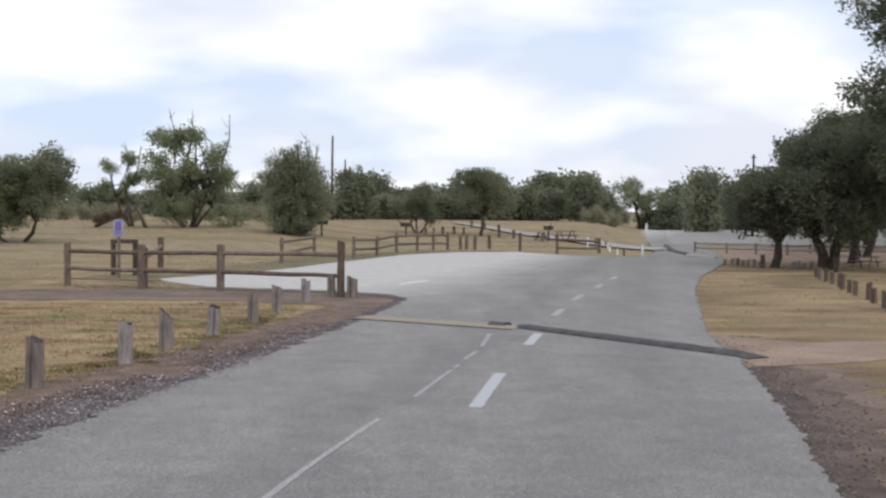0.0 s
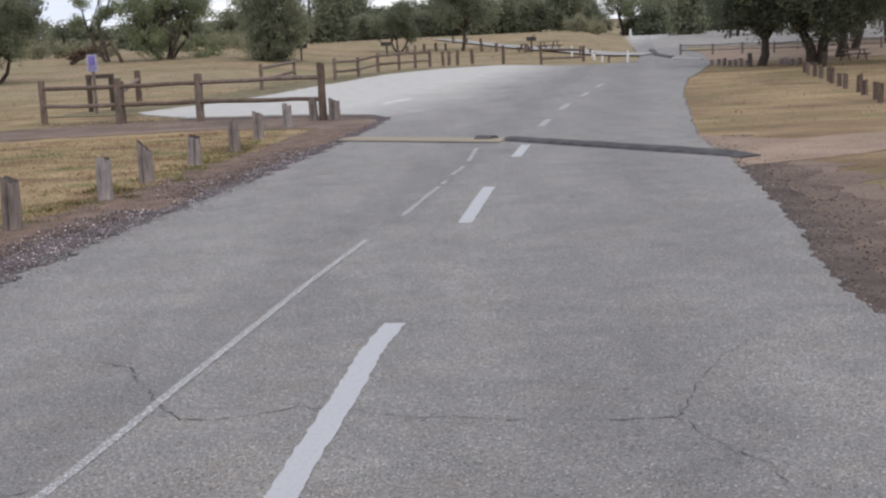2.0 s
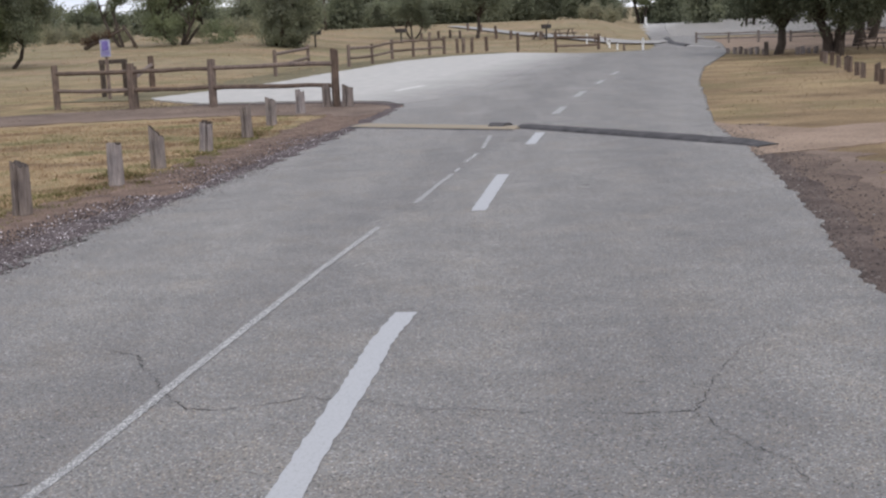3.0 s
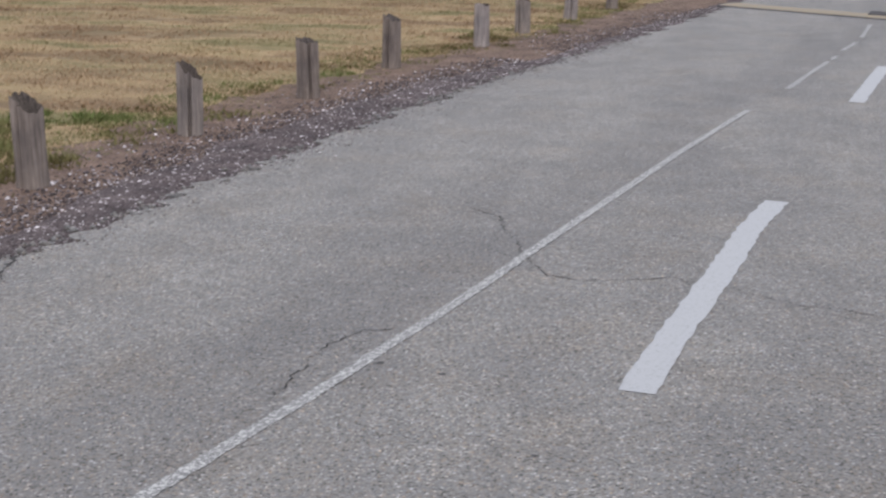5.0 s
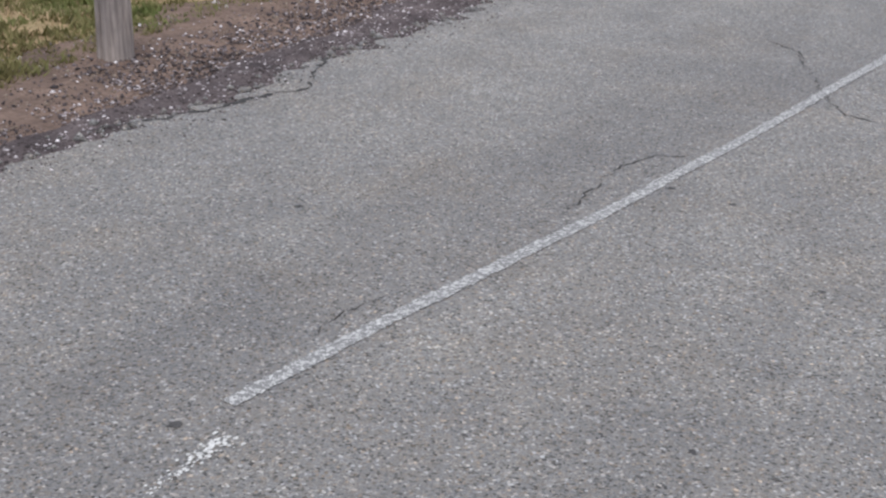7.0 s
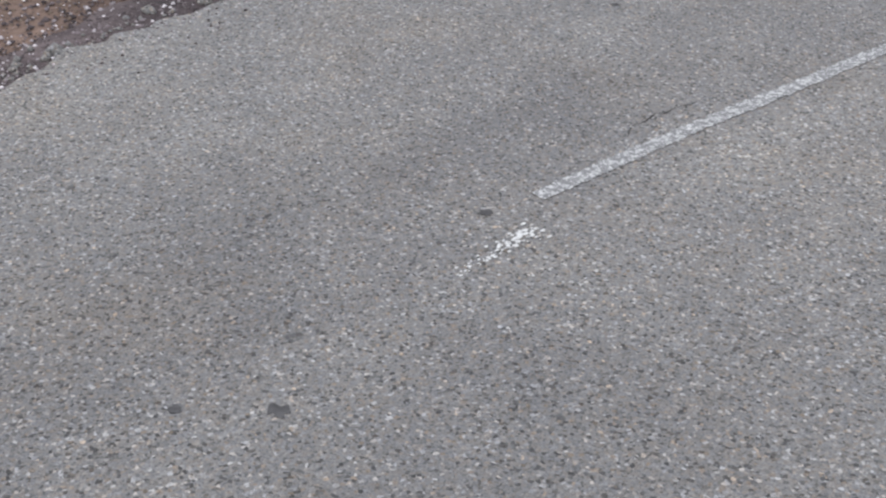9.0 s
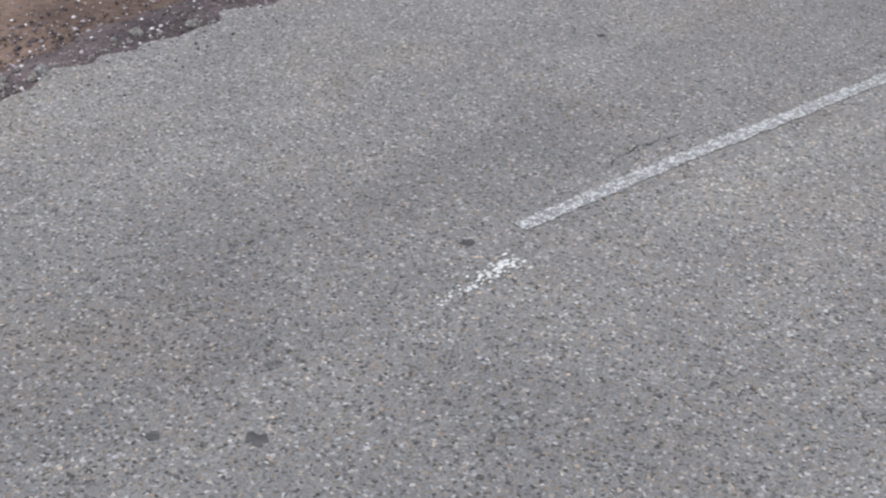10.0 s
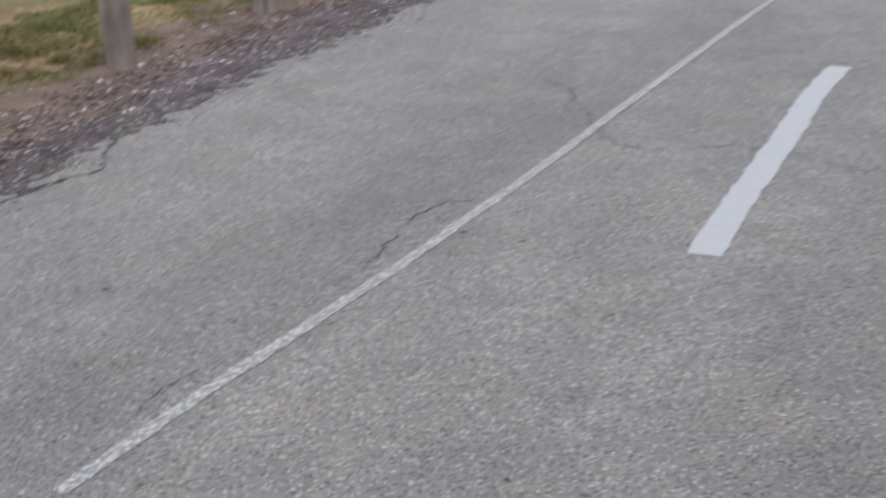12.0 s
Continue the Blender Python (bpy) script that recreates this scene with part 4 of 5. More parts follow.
scrub = tree("low grey-green scrub bush in dry grass", 60, 1.3, 1.2, 0.02, 0.04, 4, 12, 1500, 0.115, M_SCRUB, name="bush")
put(scrub, -23.6, 84.0)
for k, (x, y, s) in enumerate(((-22.4, 85, 0.9), (-21.2, 86, 0.8), (-20.2, 88, 0.7), (-12.2, 96, 1.0), (-10.8, 94, 0.9), (-14.5, 84, 0.8), (-12.8, 86, 0.9), (-11.4, 85, 0.7), (-33.0, 88, 1.0), (10.2, 92, 0.9), (12.5, 100, 1.0), (-17.5, 76, 0.7), (-19.0, 80, 0.8), (-16.2, 90, 1.1), (-8.6, 88, 0.9), (-9.4, 98, 1.2), (-18.2, 96, 1.2), (-26.0, 92, 1.1), (-10.4, 82, 0.75))):
    copy_thing(scrub, pose(x, y, ground_z(x, y) - 0.03, 0, 0, 70 * k) @ Matrix.Diagonal((s, s, s, 1)))

limb = bmesh.new()
tube(limb, ((0, 0, 0.05), (0.5, 0.1, 0.35), (1.2, 0.1, 0.6), (1.9, 0, 0.95)), (0.09, 0.10, 0.08, 0.04), 8)
for k in range(14):
    q = Vector((0.3 + 0.12 * k, 0.08, 0.3 + 0.04 * k))
    tube(limb, (q, q + Vector((0.25 * math.sin(5 * k), 0.3 * math.cos(3 * k), 0.35 + 0.15 * math.sin(7 * k)))), (0.035, 0.01), 5)
tube(limb, ((0.5, 0.1, 0.35), (-0.1, 0.1, 0.3)), (0.08, 0.03), 7)
tube(limb, ((1.9, 0, 1.1), (2.3, 0, 0.4), (2.45, 0, 0.0)), (0.06, 0.08, 0.1), 8)
M_DEAD = leaf_material("dead_brown_leaves", (0.10, 0.066, 0.05), (0.17, 0.115, 0.085))
fallen = tagged(new("fallen_limb"), "broken dead limb with brown leaves leaning under the tree", "dead branch")
part("branch", limb, M_TWIG, fallen, shade=True)
dead = new("dead_leaves", leaf_cloud("dead_leaves", ((0.2, 0, 0.38, 0.22, 0.7), (0.6, 0, 0.55, 0.24, 0.8), (1.1, 0, 0.75, 0.2, 0.8)), 900, 0.075, M_DEAD, 71))
dead.parent = fallen
put(fallen, -16.7, 65.0)

# ---- the far road and the car park ----
def draped(name, left, right, lift, mat, label):
    """A strip that follows the land, thick enough to close over it."""
    b = bmesh.new()
    rows = []
    for (xa, ya), (xb, yb) in zip(left, right):
        row = []
        for k in range(9):
            f = k / 8
            x, y = xa + f * (xb - xa), ya + f * (yb - ya)
            row.append(b.verts.new((x, y, ground_z(x, y) + lift)))
        rows.append(row)
    for p, q in zip(rows, rows[1:]):
        for k in range(8):
            b.faces.new((p[k], p[k + 1], q[k + 1], q[k]))
    return thing(name, b, mat, label, "road", kind="structure")


def dense(line, n):
    out = []
    for (x0, y0), (x1, y1) in zip(line, line[1:]):
        out += [(x0 + (x1 - x0) * k / n, y0 + (y1 - y0) * k / n) for k in range(n)]
    return out + [line[-1]]


draped("far_road", dense(((0.5, 87.0), (1.4, 83.0), (3.6, 74.2), (5.4, 67.9), (7.3, 60.8), (9.0, 57.0)), 8), dense(((0.9, 88.0), (2.0, 84.2), (4.3, 75.4), (6.4, 69.4), (8.8, 63.8), (10.2, 60.5)), 8), 0.07, M_PALE, "pale gravel park road crossing the field")
b = bmesh.new()
sheet(b, ragged(((11.6, 69.0), (16.0, 66.0), (26.0, 66.0), (60.0, 74.0), (90.0, 150.0), (26.0, 158.0), (16.4, 100.0), (11.6, 69.0)), 0.6, 0.15, 61.0), -0.05, 0.008)
thing("car_park", b, M_BLEACHED, "pale worn asphalt car park beyond the fence", "car park", kind="structure")
b = bmesh.new()
sheet(b, ragged(((9.5, 46.0), (12.0, 44.0), (20.0, 44.5), (34.0, 52.0), (34.0, 64.0), (16.0, 64.5), (12.4, 63.0), (9.5, 46.0)), 0.4, 0.3, 63.0), -0.05, -0.012)
thing("bare_ground", b, M_SAND, "trampled pale earth under the oaks", "ground", kind="structure")


hump("kerb", (10.9, 66.0), (9.62, 57.0), 0.3, 0.07, M_TAR, "low dark kerb beside the car park entrance")
hump("kerb", (9.62, 56.7), (9.45, 52.4), 0.35, 0.08, M_TAR, "low dark kerb beside the car park entrance")
hump("kerb", (9.45, 52.1), (9.75, 48.4), 0.26, 0.06, M_PALE, "low pale kerb end beside the car park entrance")


# ---- fences and posts ----
fence(((-8.12, 29.3, 0.92), (-6.25, 28.1, 0.92), (-4.51, 27.5, 0.95), (-1.95, 25.95, 1.08)), "brown split-rail wooden fence on the grass island", rails=(0.82, 0.42), rail_w=0.042)
fence(((-8.0, 38.4, 0.85), (-6.25, 28.25, 0.85)), "brown split-rail wooden fence leading into the field", rails=(0.72,), w=0.15)
fence(((-4.95, 41.6, 0.8), (-4.75, 50.0, 0.75)), "brown split-rail fence along the side road", rails=(0.85, 0.4), w=0.1)
ROW = ((-3.1, 47.2, 0.75), (-2.4, 49.2, 0.7), (-1.85, 54.0, 0.75), (-1.05, 55.6, 0.75), (-0.4, 56.6, 0.72), (0.2, 57.0, 0.72))
fence(ROW, "long brown split-rail fence along the side road", rails=(0.85, 0.4), w=0.1, rail_w=0.045)
fence(((3.2, 56.2, 0.75), (4.5, 53.4, 0.75), (6.3, 54.6, 0.6)), "brown rail fence on the dry bank", rails=(0.75, 0.3), w=0.1, skip=((0, 0), (0, 1)))
fence(((10.4, 55.9, 0.46), (11.5, 54.9, 0.44), (12.5, 54.1, 0.46), (13.5, 53.1, 0.44), (15.2, 52.6, 0.45), (17.5, 52.6, 0.45), (20.5, 53.5, 0.45)), "low grey two-rail fence in front of the car park", rails=(0.88, 0.45), w=0.07, rail_w=0.028, wood=M_POST)


def stump(x, y, h, r, seed, label, mat=None, name="wooden_stump", group="low wooden posts"):
    b = post_mesh(2 * r, h, seed)
    ob = thing(name, b, mat or M_POST, label, "post", group)
    ob.location = (x, y, ground_z(x, y))
    ob.rotation_euler = (random.Random(seed).uniform(-0.05, 0.05), random.Random(seed + 1).uniform(-0.05, 0.05), seed)
    return ob


for k, (x, y) in enumerate(((9.11, 43.7), (9.2, 43.1), (9.3, 42.8), (9.42, 42.55), (9.52, 42.3), (9.66, 42.1), (9.8, 41.8), (10.51, 40.6), (10.71, 40.8), (10.94, 41.0), (11.1, 40.8))):
    stump(x, y, 0.17 + 0.03 * (k % 3), 0.055, k, "low weathered wooden stump at the edge of the grass")
for k in range(13):
    x, y = 9.75 - 0.19 * k + 0.04 * math.sin(5 * k), 35.3 - 1.12 * k + 0.12 * math.sin(3 * k)
    bollard(x, y, 0.27 + 0.03 * (k % 3), 0.054, 100 + k, (0.3 - 0.2 * (k % 4), 0.1), (0.02 * (k % 3 - 1), 0.0), 0.3 * k, 4.0 + 0.3 * (k % 4), 0.02, 0.02, wood=M_RAIL, label="low brown wooden bollard at the edge of dry turf")
stump(9.67, 40.9, 0.4, 0.06, 31, "thin dark wooden post by the trees", M_BARK)
stump(11.1, 38.2, 0.42, 0.05, 32, "thin dark wooden post by the trees", M_BARK)
for k, (x, y) in enumerate(((0.75, 57.3), (1.0, 57.6), (1.35, 57.5), (2.0, 58.2), (-0.9, 71.0), (-0.5, 71.5), (0.0, 72.0), (0.6, 73.0), (1.1, 72.0), (2.9, 70.0), (3.6, 69.0), (4.9, 66.5), (1.7, 80.0), (2.4, 78.0), (3.1, 75.5))):
    stump(x, y, 0.6 if k < 4 else 0.42, 0.06, 50 + k, "short brown wooden post in dry grass", M_RAIL)
M_WPOST = flat_material("white_post_paint", (0.6, 0.6, 0.6), (0.8, 0.8, 0.78), 4.0, 0.6, 0.3, 0.1, 0.005, 30.0)
for k, (x, y, h) in enumerate(((7.35, 49.9, 0.46),)):
    stump(x, y, h, 0.04, 80 + k, "white painted post at the road junction", M_WPOST, "white_post", "white posts")
for k, (x, y) in enumerate(((6.9, 51.6), (6.75, 52.4), (6.95, 54.0), (6.85, 55.6), (7.1, 57.6), (7.25, 59.5), (7.45, 62.0), (7.5, 64.5), (6.6, 58.5), (6.3, 58.9))):
    stump(x, y, 0.24 if k < 8 else 0.5, 0.035, 90 + k, "low pale wooden post along the far road", M_WPOST if k % 2 else M_RAIL, "pale_post", "white posts")
stump(15.9, 106.0, 0.75, 0.09, 99, "white marker post beside the far road", M_WPOST, "marker_post", "white posts")


# ---- poles ----
def pole(x, y, h, r, label, arms=False):
    root = tagged(new("utility_pole"), label, "pole")
    b = bmesh.new()
    tube(b, ((0, 0, -0.3), (0, 0, h * 0.5), (0.02, 0, h)), (r, 0.85 * r, 0.7 * r), 8)
    part("shaft", b, M_BARK, root, shade=True)
    if arms:
        b = bmesh.new()
        tube(b, ((-0.16, -r, h - 0.2), (0.16, -r, h - 0.2)), (0.05, 0.05), 6)
        part("crossarm", b, M_BARK, root)
    root.location = (x, y, ground_z(x, y))


pole(-8.2, 100.0, 6.2, 0.11, "tall bare brown wooden pole behind the bush")
pole(-7.55, 104.0, 4.6, 0.08, "thin grey wooden pole behind the bush")
pole(21.0, 92.0, 5.6, 0.1, "wooden utility pole behind the oaks", True)


# ---- field furniture ----
M_IRON = flat_material("dark_rusty_iron", (0.03, 0.027, 0.026), (0.07, 0.06, 0.055), 5.0, 0.7, 0.4, 0.3, 0.004, 60.0)
M_SIGN = flat_material("white_sign_sheet", (0.31, 0.31, 0.42), (0.4, 0.4, 0.51), 3.0, 0.4, 0.4, 0.05, 0.002, 20.0)
M_VIOLET = flat_material("violet_print", (0.16, 0.13, 0.36), (0.22, 0.18, 0.45), 4.0, 0.5, 0.3, 0.05, 0.002, 20.0)


def box(b, cx, cy, cz, sx, sy, sz, bevel=0.006):
    made = bmesh.ops.create_cube(b, size=1.0, matrix=Matrix.Translation((cx, cy, cz)) @ Matrix.Diagonal((sx, sy, sz, 1)))
    edges = {e for v in made["verts"] for e in v.link_edges}
    bmesh.ops.bevel(b, geom=list(edges), offset=bevel, segments=1, affect="EDGES")


def boxed(name, dims, mat, root, label="", bevel=0.006):
    b = bmesh.new()
    box(b, *dims, bevel)
    return part(name, b, mat, root, label)


sign = tagged(new("park_sign"), "small white sign with violet print on a wooden post", "sign")
sign.location = (-7.75, 32.4, ground_z(-7.75, 32.4))
boxed("post", (0, 0, 0.62, 0.07, 0.07, 1.5), M_RAIL, sign)
panel = boxed("panel", (0, -0.05, 1.2, 0.24, 0.02, 0.4), M_SIGN, sign, "white sheet-metal sign panel")
boxed("emblem", (0, -0.063, 1.26, 0.15, 0.006, 0.22), M_VIOLET, panel, "violet printed shape")
for k in range(3):
    boxed("text_bar", (0, -0.063, 1.12 - 0.035 * k, 0.18, 0.006, 0.018), M_VIOLET, panel, "violet line of unreadable print", 0.002)
stand = tagged(new("wooden_stand"), "low dark wooden trestle stand on the grass", "stand")
stand.location = (-7.9, 33.6, ground_z(-7.9, 33.6))
boxed("crossbar", (0, 0, 0.86, 0.66, 0.16, 0.1), M_BARK, stand)
for sx in (-0.27, 0.27):
    boxed("leg", (sx, 0, 0.4, 0.1, 0.14, 0.86), M_BARK, stand)


def grill(x, y, turn):
    root = tagged(new("barbecue_grill"), "rusty iron pedestal barbecue on dry grass", "grill", "barbecue grills")
    b = bmesh.new()
    tube(b, ((0, 0, -0.1), (0, 0, 0.55)), (0.04, 0.04), 8)
    part("pedestal", b, M_IRON, root)
    boxed("firebox", (0, 0, 0.64, 0.5, 0.36, 0.2), M_IRON, root)
    b = bmesh.new()
    tube(b, ((0.24, 0, 0.72), (0.46, 0, 0.86)), (0.02, 0.02), 6)
    part("handle", b, M_IRON, root)
    root.matrix_basis = pose(x, y, ground_z(x, y), 0, 0, turn)


def picnic_table(x, y, turn, label, scale=1.0):
    root = tagged(new("picnic_table"), label, "table", "picnic tables")
    for k in range(4):
        boxed("tabletop_plank", (0, -0.27 + 0.18 * k, 0.74, 1.8, 0.165, 0.045), M_RAIL, root)
    for sy in (-0.68, 0.68):
        boxed("bench", (0, sy, 0.44, 1.8, 0.25, 0.045), M_RAIL, root)
    for sx in (-0.65, 0.65):
        boxed("brace", (sx, 0, 0.39, 0.07, 1.5, 0.08), M_RAIL, root)
        for sy in (-1, 1):
            b = bmesh.new()
            tube(b, ((sx, sy * 0.62, -0.03), (sx, sy * 0.2, 0.72)), (0.05, 0.05), 6)
            part("leg", b, M_RAIL, root)
    root.matrix_basis = pose(x, y, ground_z(x, y), 0, 0, turn) @ Matrix.Diagonal((scale, scale, scale, 1))


grill(-5.7, 63.7, 20)
grill(-1.9, 69.5, 160)
grill(5.2, 66.8, 70)
picnic_table(6.1, 67.4, 30, "dark wooden picnic table on the far grass", 0.6)
picnic_table(4.9, 67.6, 80, "dark wooden picnic table on the far grass", 0.5)
picnic_table(13.1, 42.0, 15, "weathered wooden picnic table under the oaks", 0.45)


# ---- a parked car and a far house ----
def car(x, y, turn, paint, label):
    m, n, l, b0 = material("car_paint", 0.3, 0.5)
    b0.inputs["Base Color"].default_value = (*paint, 1)
    glass, _, _, g0 = material("car_glass", 0.08, 0.6)
    g0.inputs["Base Color"].default_value = (0.02, 0.022, 0.025, 1)
    root = tagged(new("parked_car"), label, "car")
    b = bmesh.new()
    side = ((-2.1, 0.35), (-2.15, 0.75), (-1.9, 0.9), (-1.35, 0.95), (-0.7, 1.42), (0.75, 1.45), (1.4, 1.0), (2.1, 0.9), (2.15, 0.4))
    rows = [[b.verts.new((px, sy * (0.88 if pz < 1.1 else 0.7), pz)) for px, pz in side] for sy in (-1, 1)]
    for k in range(len(side)):
        j = (k + 1) % len(side)
        b.faces.new((rows[0][k], rows[0][j], rows[1][j], rows[1][k]))
    b.faces.new(rows[0][::-1])
    b.faces.new(rows[1])
    bmesh.ops.recalc_face_normals(b, faces=b.faces)
    bmesh.ops.bevel(b, geom=b.edges[:], offset=0.05, segments=2, affect="EDGES")
    part("body", b, m, root)
    for sy in (-1, 1):
        for x0, x1 in ((-0.95, 0.0), (0.06, 1.0)):
            b = bmesh.new()
            vs = [b.verts.new((px, sy * py, pz)) for px, py, pz in ((x0, 0.86, 1.0), (x1, 0.86, 1.0), (x1 - 0.22, 0.745, 1.36), (x0 + 0.22, 0.745, 1.36))]
            f = b.faces.new(vs)
            bmesh.ops.solidify(b, geom=[f], thickness=0.02)
            part("side_window", b, glass, root)
        for px in (-1.35, 1.35):
            b = bmesh.new()
            tube(b, ((px, sy * 0.68, 0.32), (px, sy * 0.9, 0.32)), (0.32, 0.32), 18)
            part("wheel", b, M_TAR, root)
    root.matrix_basis = pose(x, y, ground_z(x, y) + 0.03, 0, 0, turn)


car(26.3, 98.0, 4, (0.62, 0.63, 0.66), "pale silver car parked beyond the oaks")
house = tagged(new("house"), "far low tan house with a grey roof", "house")
M_TAN = flat_material("tan_wall", (0.4, 0.34, 0.27), (0.48, 0.41, 0.33), 0.8)
M_ROOF = flat_material("grey_roof", (0.2, 0.19, 0.19), (0.28, 0.27, 0.26), 0.8)
boxed("wall", (0, 0, 1.2, 5.0, 4.0, 2.6), M_TAN, house)
b = bmesh.new()
vs = [b.verts.new(v) for v in ((-2.8, -2.4, 2.5), (2.8, -2.4, 2.5), (2.8, 2.4, 2.5), (-2.8, 2.4, 2.5), (-2.4, 0, 3.5), (2.4, 0, 3.5))]
for f in ((0, 1, 5, 4), (2, 3, 4, 5), (1, 2, 5), (3, 0, 4), (3, 2, 1, 0)):
    b.faces.new([vs[k] for k in f])
part("roof", b, M_ROOF, house)
boxed("door", (-0.9, -2.02, 0.95, 0.9, 0.06, 2.0), M_ROOF, house)
boxed("window", (1.0, -2.02, 1.4, 1.1, 0.06, 0.9), M_TAR, house)
house.location = (-26.5, 152.0, ground_z(-26.5, 152.0) - 0.4)
house.scale = (0.75, 0.75, 0.75)


# ---- loose gravel and dry grass ----
def along_line(line, count, rng):
    pts = np.array(line)
    seg = np.diff(pts, axis=0)
    ln = np.hypot(seg[:, 0], seg[:, 1])
    k = rng.choice(len(seg), count, p=ln / ln.sum())
    f = rng.random((count, 1))
    nrm = np.stack([-seg[:, 1], seg[:, 0]], 1) / ln[:, None]
    return pts[k] + seg[k] * f, nrm[k]


def pebbles(name, places, sizes, mat, label, seed, z=-0.014):
    rng = np.random.default_rng(seed)
    n = len(places)
    base = np.array([(1, 0, 0), (0, 1, 0), (-1, 0, 0), (0, -1, 0), (0, 0, 1), (0, 0, -1)], float)
    v = base[None] * rng.uniform(0.6, 1.3, (n, 6, 1)) * sizes[:, None, None]
    v[:, :, 2] *= 0.7
    a = rng.uniform(0, 6.28, n)
    c, s = np.cos(a)[:, None], np.sin(a)[:, None]
    x, y = v[:, :, 0] * c - v[:, :, 1] * s, v[:, :, 0] * s + v[:, :, 1] * c
    v = np.stack([x + places[:, :1], y + places[:, 1:2], v[:, :, 2] + z + 0.25 * sizes[:, None]], 2)
    tri = np.array([(0, 1, 4), (1, 2, 4), (2, 3, 4), (3, 0, 4), (1, 0, 5), (2, 1, 5), (3, 2, 5), (0, 3, 5)])
    faces = (np.arange(n)[:, None, None] * 6 + tri[None]).reshape(-1, 3)
    return tagged(new(name, raw_mesh(name, v.reshape(-1, 3), faces, mat)), label, "gravel", kind="stuff")


M_PEBBLE, pn, pl, pb = material("mixed_gravel", 0.85, 0.25)
heap = ramp_of(pn, pl, noise_of(pn, pl, at_place(pn, pl), 2.4, 4.0, 0.65), ((0.42, (0.58, 0.56, 0.57)), (0.58, (1.1, 1.08, 1.1))))
pl.new(mix_of(pn, pl, 1.0, heap, ramp_of(pn, pl, pn.new("ShaderNodeNewGeometry").outputs["Random Per Island"], ((0.0, (0.06, 0.05, 0.052)), (0.5, (0.12, 0.10, 0.10)), (0.76, (0.20, 0.172, 0.178)), (0.88, (0.42, 0.39, 0.40)), (1.0, (0.82, 0.79, 0.80)))), "MULTIPLY"), pb.inputs["Base Color"])
M_DARK_PEBBLE, dn, dl, db = material("dark_gravel", 0.85, 0.2)
dl.new(ramp_of(dn, dl, dn.new("ShaderNodeNewGeometry").outputs["Random Per Island"], ((0.0, (0.05, 0.042, 0.042)), (0.7, (0.13, 0.108, 0.10)), (0.97, (0.21, 0.18, 0.17)), (1.0, (0.42, 0.4, 0.39)))), db.inputs["Base Color"])
rng = np.random.default_rng(5)
p, nrm = along_line(LEFT_EDGE[2:16], 50000, rng)
d = np.abs(rng.normal(0, 1, (50000, 1))) * (0.34 + 0.22 * np.sin(1.3 * p[:, 1:2]) * np.sin(0.47 * p[:, 1:2] + 1.0)) - 0.07
pebbles("gravel", p + nrm * d, rng.gamma(3.0, 0.0016, 50000).clip(0.003, 0.0115), M_PEBBLE, "loose dark and pale gravel along the road edge", 6)
M_CLOD, cn, cl, cb = material("dirt_clods", 0.95, 0.1)
cl.new(ramp_of(cn, cl, cn.new("ShaderNodeNewGeometry").outputs["Random Per Island"], ((0.0, (0.13, 0.098, 0.08)), (0.6, (0.20, 0.155, 0.125)), (1.0, (0.31, 0.255, 0.21)))), cb.inputs["Base Color"])
p, nrm = along_line(LEFT_EDGE[2:], 16000, rng)
pebbles("dirt_clods", p + nrm * (0.1 + 1.25 * rng.beta(1.6, 1.8, (16000, 1))), rng.gamma(3.0, 0.0019, 16000).clip(0.003, 0.014), M_CLOD, "crumbs of brown dirt on the verge", 17, -0.022)
p, nrm = along_line(ISLAND_END[1:] + ((-8.4, 27.4), (-14.0, 25.4)), 4500, rng)
pebbles("dirt_clods", p + nrm * (0.1 + 2.6 * rng.random((4500, 1))), rng.gamma(3.0, 0.003, 4500).clip(0.004, 0.02), M_CLOD, "crumbs of brown dirt round the island", 18, -0.02)
p, nrm = along_line(right_line[1:], 5000, rng)
pebbles("dirt_clods", p - nrm * (0.05 + 1.0 * rng.random((5000, 1))), rng.gamma(3.0, 0.0011, 5000).clip(0.003, 0.010), M_CLOD, "crumbs of brown dirt on the verge", 19, -0.022)
p, nrm = along_line(LEFT_EDGE[2:14], 2600, rng)
pebbles("gravel", p - nrm * np.abs(rng.normal(0, 0.11, (2600, 1))), rng.gamma(3.0, 0.0012, 2600).clip(0.002, 0.007), M_PEBBLE, "fine gravel strewn over the asphalt edge", 22, 0.0)
p, nrm = along_line(LEFT_EDGE[6:13], 14000, rng)
pebbles("gravel", p + nrm * (0.15 + 0.8 * rng.beta(1.6, 2.2, (14000, 1))), rng.gamma(3.0, 0.0019, 14000).clip(0.003, 0.013), M_PEBBLE, "pale and purple-grey gravel heaped on the verge", 27, -0.016)
p, nrm = along_line(LEFT_EDGE[2:14], 1100, rng)
pebbles("asphalt_chips", p + nrm * rng.normal(0.02, 0.05, (1100, 1)), rng.gamma(3.0, 0.0042, 1100).clip(0.005, 0.03), M_ROAD, "broken grey chips off the asphalt edge", 21, -0.012)
p, nrm = along_line(LEFT_EDGE[2:12], 6000, rng)
pebbles("gravel", p + nrm * rng.uniform(0.2, 1.3, (6000, 1)), rng.gamma(3.0, 0.0022, 6000).clip(0.004, 0.025), M_PEBBLE, "scattered pale pebbles on the dirt verge", 7, -0.024)
p, nrm = along_line(right_line[1:], 14000, rng)
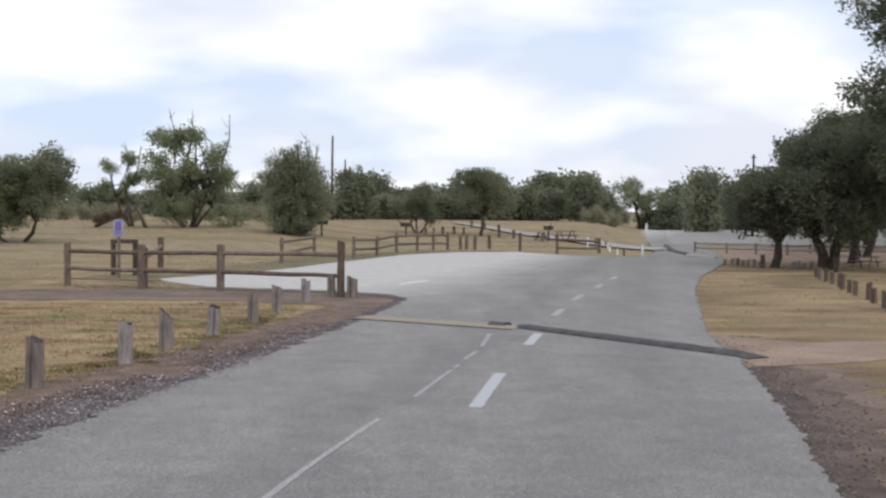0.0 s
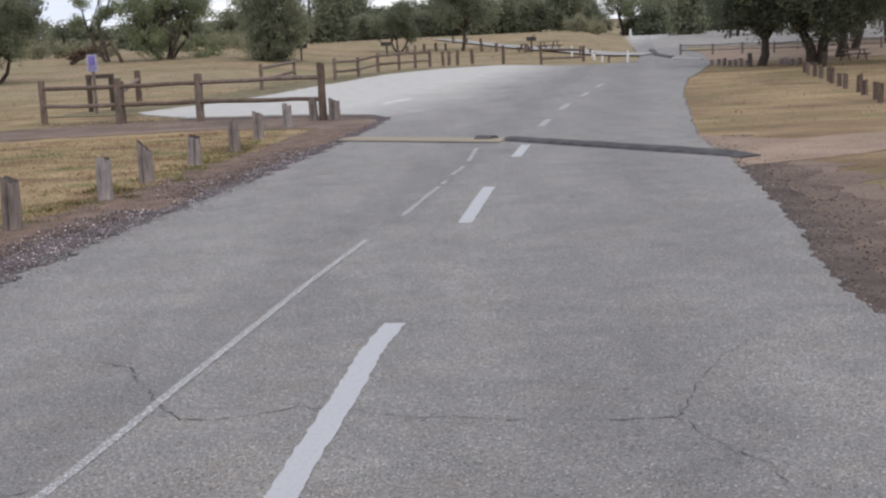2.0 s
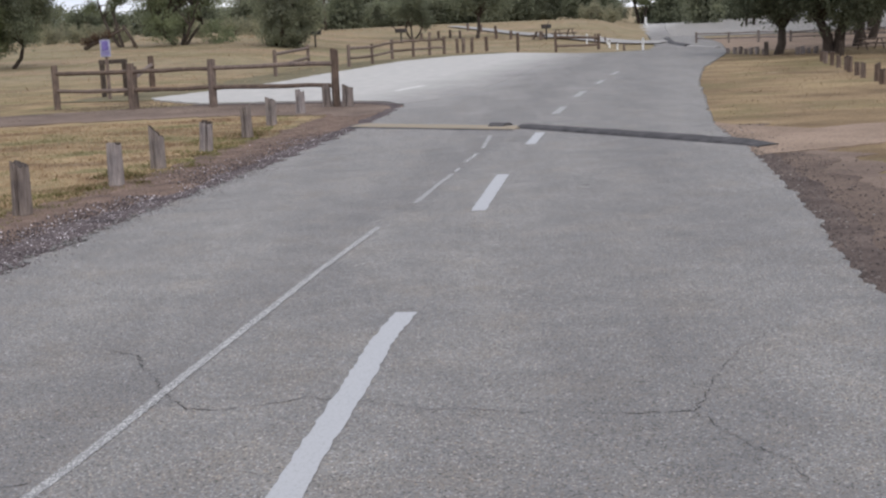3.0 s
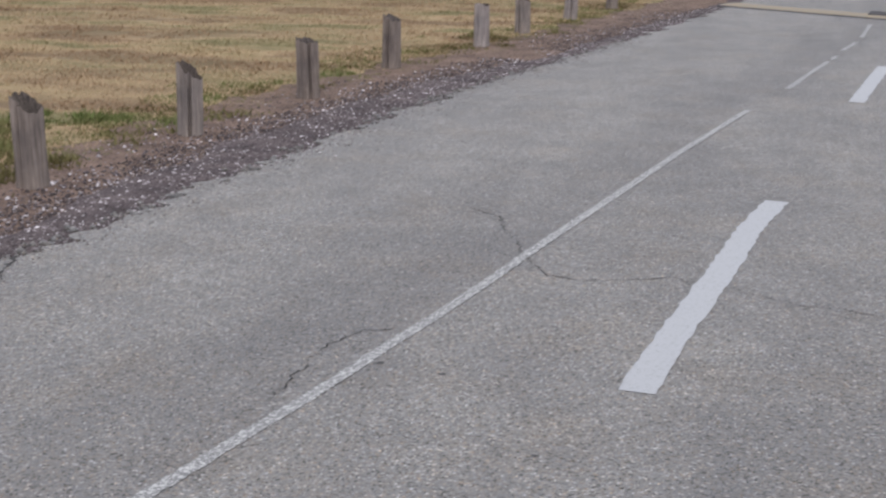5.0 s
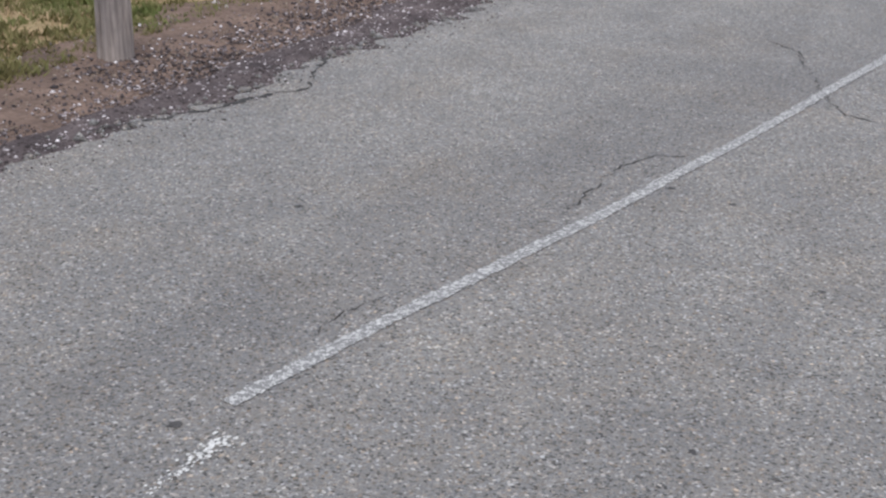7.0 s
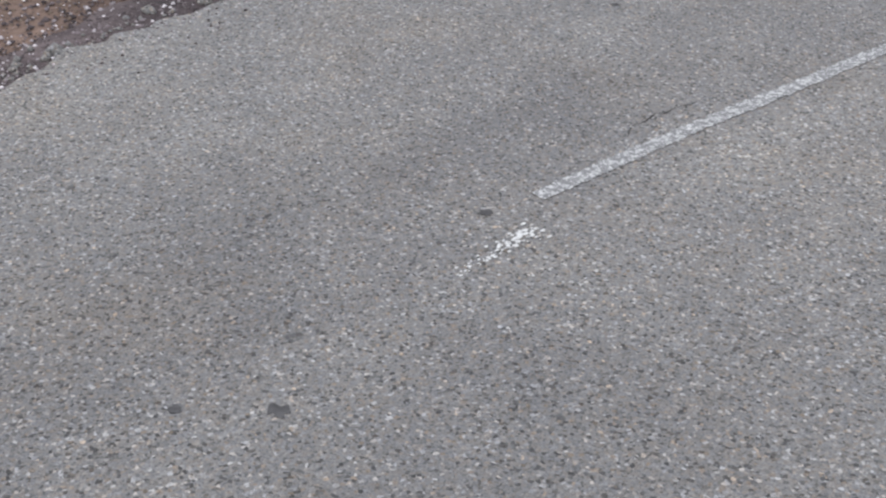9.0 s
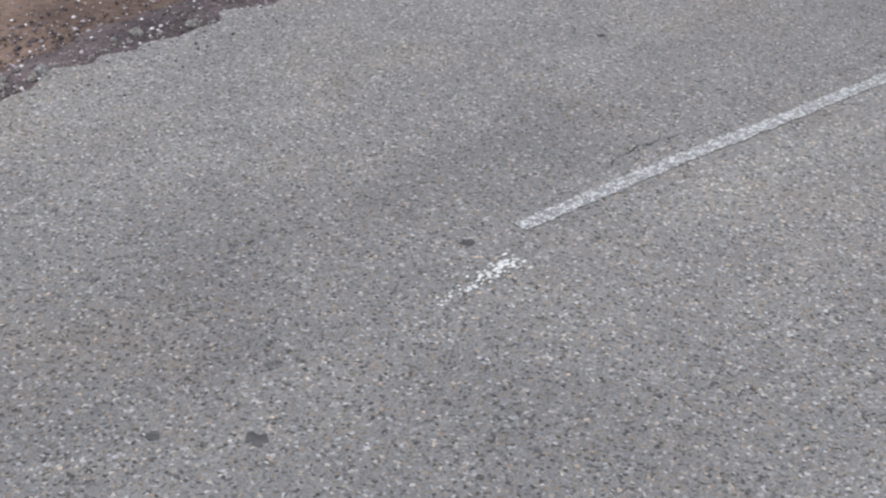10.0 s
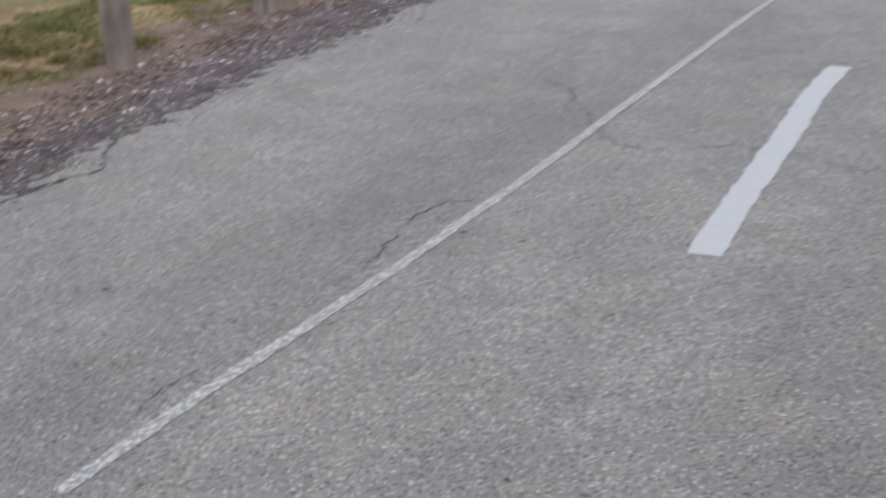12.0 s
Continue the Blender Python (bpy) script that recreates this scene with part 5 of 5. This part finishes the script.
pebbles("gravel", p - nrm * (np.abs(rng.normal(0, 1, (14000, 1))) * rng.choice((0.12, 0.34), (14000, 1)) - 0.02), rng.gamma(3.0, 0.0019, 14000).clip(0.003, 0.014), M_DARK_PEBBLE, "loose dark gravel along the road edge", 8)


def grass(name, places, heights, mat, label, seed):
    rng = np.random.default_rng(seed)
    n = len(places)
    a = rng.uniform(0, 6.28, n)
    w = rng.uniform(0.004, 0.010, n) * (0.7 + 12 * heights)
    z = np.array([ground_z(x, y) for x, y in places]) - 0.004
    ux, uy = np.cos(a) * w, np.sin(a) * w
    lean = rng.normal(0, 0.55, (n, 2)) * heights[:, None]
    x, y = places[:, 0], places[:, 1]
    v = np.stack([np.stack([x - ux, y - uy, z], 1), np.stack([x + ux, y + uy, z], 1), np.stack([x + lean[:, 0], y + lean[:, 1], z + heights], 1)], 1)
    return tagged(new(name, raw_mesh(name, v.reshape(-1, 3), np.arange(3 * n).reshape(-1, 3), mat)), label, "grass", kind="stuff")


def grass_material(name, straw, pale, green):
    m, n, l, b = material(name, 0.85, 0.15)
    g = n.new("ShaderNodeNewGeometry")
    c = ramp_of(n, l, g.outputs["Random Per Island"], ((0.0, straw), (1.0, pale)))
    drawn = n.new("ShaderNodeMapping")
    drawn.inputs["Scale"].default_value = (0.45, 0.9, 1.0)
    l.new(g.outputs["Position"], drawn.inputs["Vector"])
    streak = noise_of(n, l, drawn.outputs["Vector"], 1.0, 3.0, 0.6)
    c = mix_of(n, l, 1.0, c, ramp_of(n, l, streak, ((0.46, (1.06, 1.05, 1.04)), (0.60, (0.66, 0.58, 0.56)))), "MULTIPLY")
    f = ramp_of(n, l, streak, ((0.36, (1, 1, 1)), (0.48, (0, 0, 0))))
    l.new(mix_of(n, l, f, c, green), b.inputs["Base Color"])
    return m


M_STRAW = grass_material("dry_grass_blades", (0.35, 0.268, 0.172), (0.48, 0.37, 0.24), (0.235, 0.215, 0.115))


M_TAN_GRASS = grass_material("tan_grass_blades", (0.185, 0.138, 0.085), (0.285, 0.211, 0.132), (0.155, 0.14, 0.074))


def scatter(n, x0, x1, y0, y1, keep, seed):
    rng = np.random.default_rng(seed)
    q = np.stack([rng.uniform(x0, x1, n), y0 + (y1 - y0) * rng.random(n)], 1)
    return np.array([v for v in q if keep(v[0], v[1])])


def left_of_verge(x, y):
    """Metres from the road's left edge."""
    return np.interp(y, [v for _, v in LEFT_EDGE], [u for u, _ in LEFT_EDGE]) - x


def tuft(x, y):
    return noise.noise((x * 1.7, y * 1.7, 9.0)) + 0.5 * noise.noise((x * 6, y * 6, 4.0))


q = scatter(170000, -14, -2.4, 4.5, 24.5, lambda x, y: left_of_verge(x, y) > 1.25 + 0.35 * tuft(x, y) and tuft(x * 0.7, y * 0.7) > -0.5 and y < 24.6 + 0.10 * x, 1)
grass("grass", q, np.array([0.025 + 0.035 * max(0, tuft(x, y)) for x, y in q]) * np.random.default_rng(2).uniform(0.5, 1.3, len(q)), M_STRAW, "short dry yellow grass with green patches", 3)
q = scatter(110000, -6.6, -2.6, 4.5, 22, lambda x, y: 1.05 + 0.3 * tuft(x, y) < left_of_verge(x, y) < 2.0 + 0.9 * tuft(x * 0.45, y * 0.45) and tuft(x * 0.8, y * 0.8) > -0.3, 4)
M_GREEN = grass_material("green_weeds", (0.14, 0.145, 0.06), (0.23, 0.21, 0.10), (0.12, 0.15, 0.05))
grass("weeds", q, np.array([0.02 + 0.05 * max(0, tuft(x * 1.5, y * 1.5)) for x, y in q]) * np.random.default_rng(5).uniform(0.5, 1.4, len(q)), M_GREEN, "green weed tufts behind the bollards", 6)
q = scatter(26000, 3.2, 16, 8, 42, lambda x, y: x > np.interp(y, [8, 13, 15, 19, 24, 35, 44], [3.2, 3.75, 4.0, 3.75, 4.7, 6.7, 9.4]) + 0.3 * tuft(x, y) and not 14.4 + 0.33 * (x - 3.5) - 0.2 < y < 18.6 + 0.12 * x + 0.4 * tuft(x, y) and tuft(x * 0.7, y * 0.7) > -0.45, 7)
grass("grass", q, np.array([0.025 + 0.035 * max(0, tuft(x, y)) for x, y in q]) * np.random.default_rng(8).uniform(0.5, 1.3, len(q)), M_TAN_GRASS, "short dry tan grass", 9)
q = scatter(30000, -30, 10, 31, 95, lambda x, y: not (x > np.interp(y, [31, 34, 38, 42, 45, 50, 54, 57], [-7.4, -6.3, -5.2, -4.4, -3.5, -2.3, -0.5, 12]) and y < 56.5) and tuft(x * 0.4, y * 0.4) > -0.35, 10)
grass("grass", q, np.array([0.05 + 0.1 * max(0, tuft(x * 0.5, y * 0.5)) for x, y in q]) * np.random.default_rng(11).uniform(0.6, 1.3, len(q)), M_STRAW, "tall dry grass in the field", 12)
q = scatter(60000, -7.5, -4.3, 3.6, 9.5, lambda x, y: 1.0 + 0.25 * tuft(x, y) < left_of_verge(x, y) < 2.6 + 0.8 * tuft(x * 0.5, y * 0.5) and tuft(x * 0.9 + 4, y * 0.9) > -0.15, 14)
grass("weeds", q, np.array([0.03 + 0.06 * max(0, tuft(x * 1.5, y * 1.5)) for x, y in q]) * np.random.default_rng(15).uniform(0.5, 1.4, len(q)), M_GREEN, "green weed tufts on the near verge", 16)
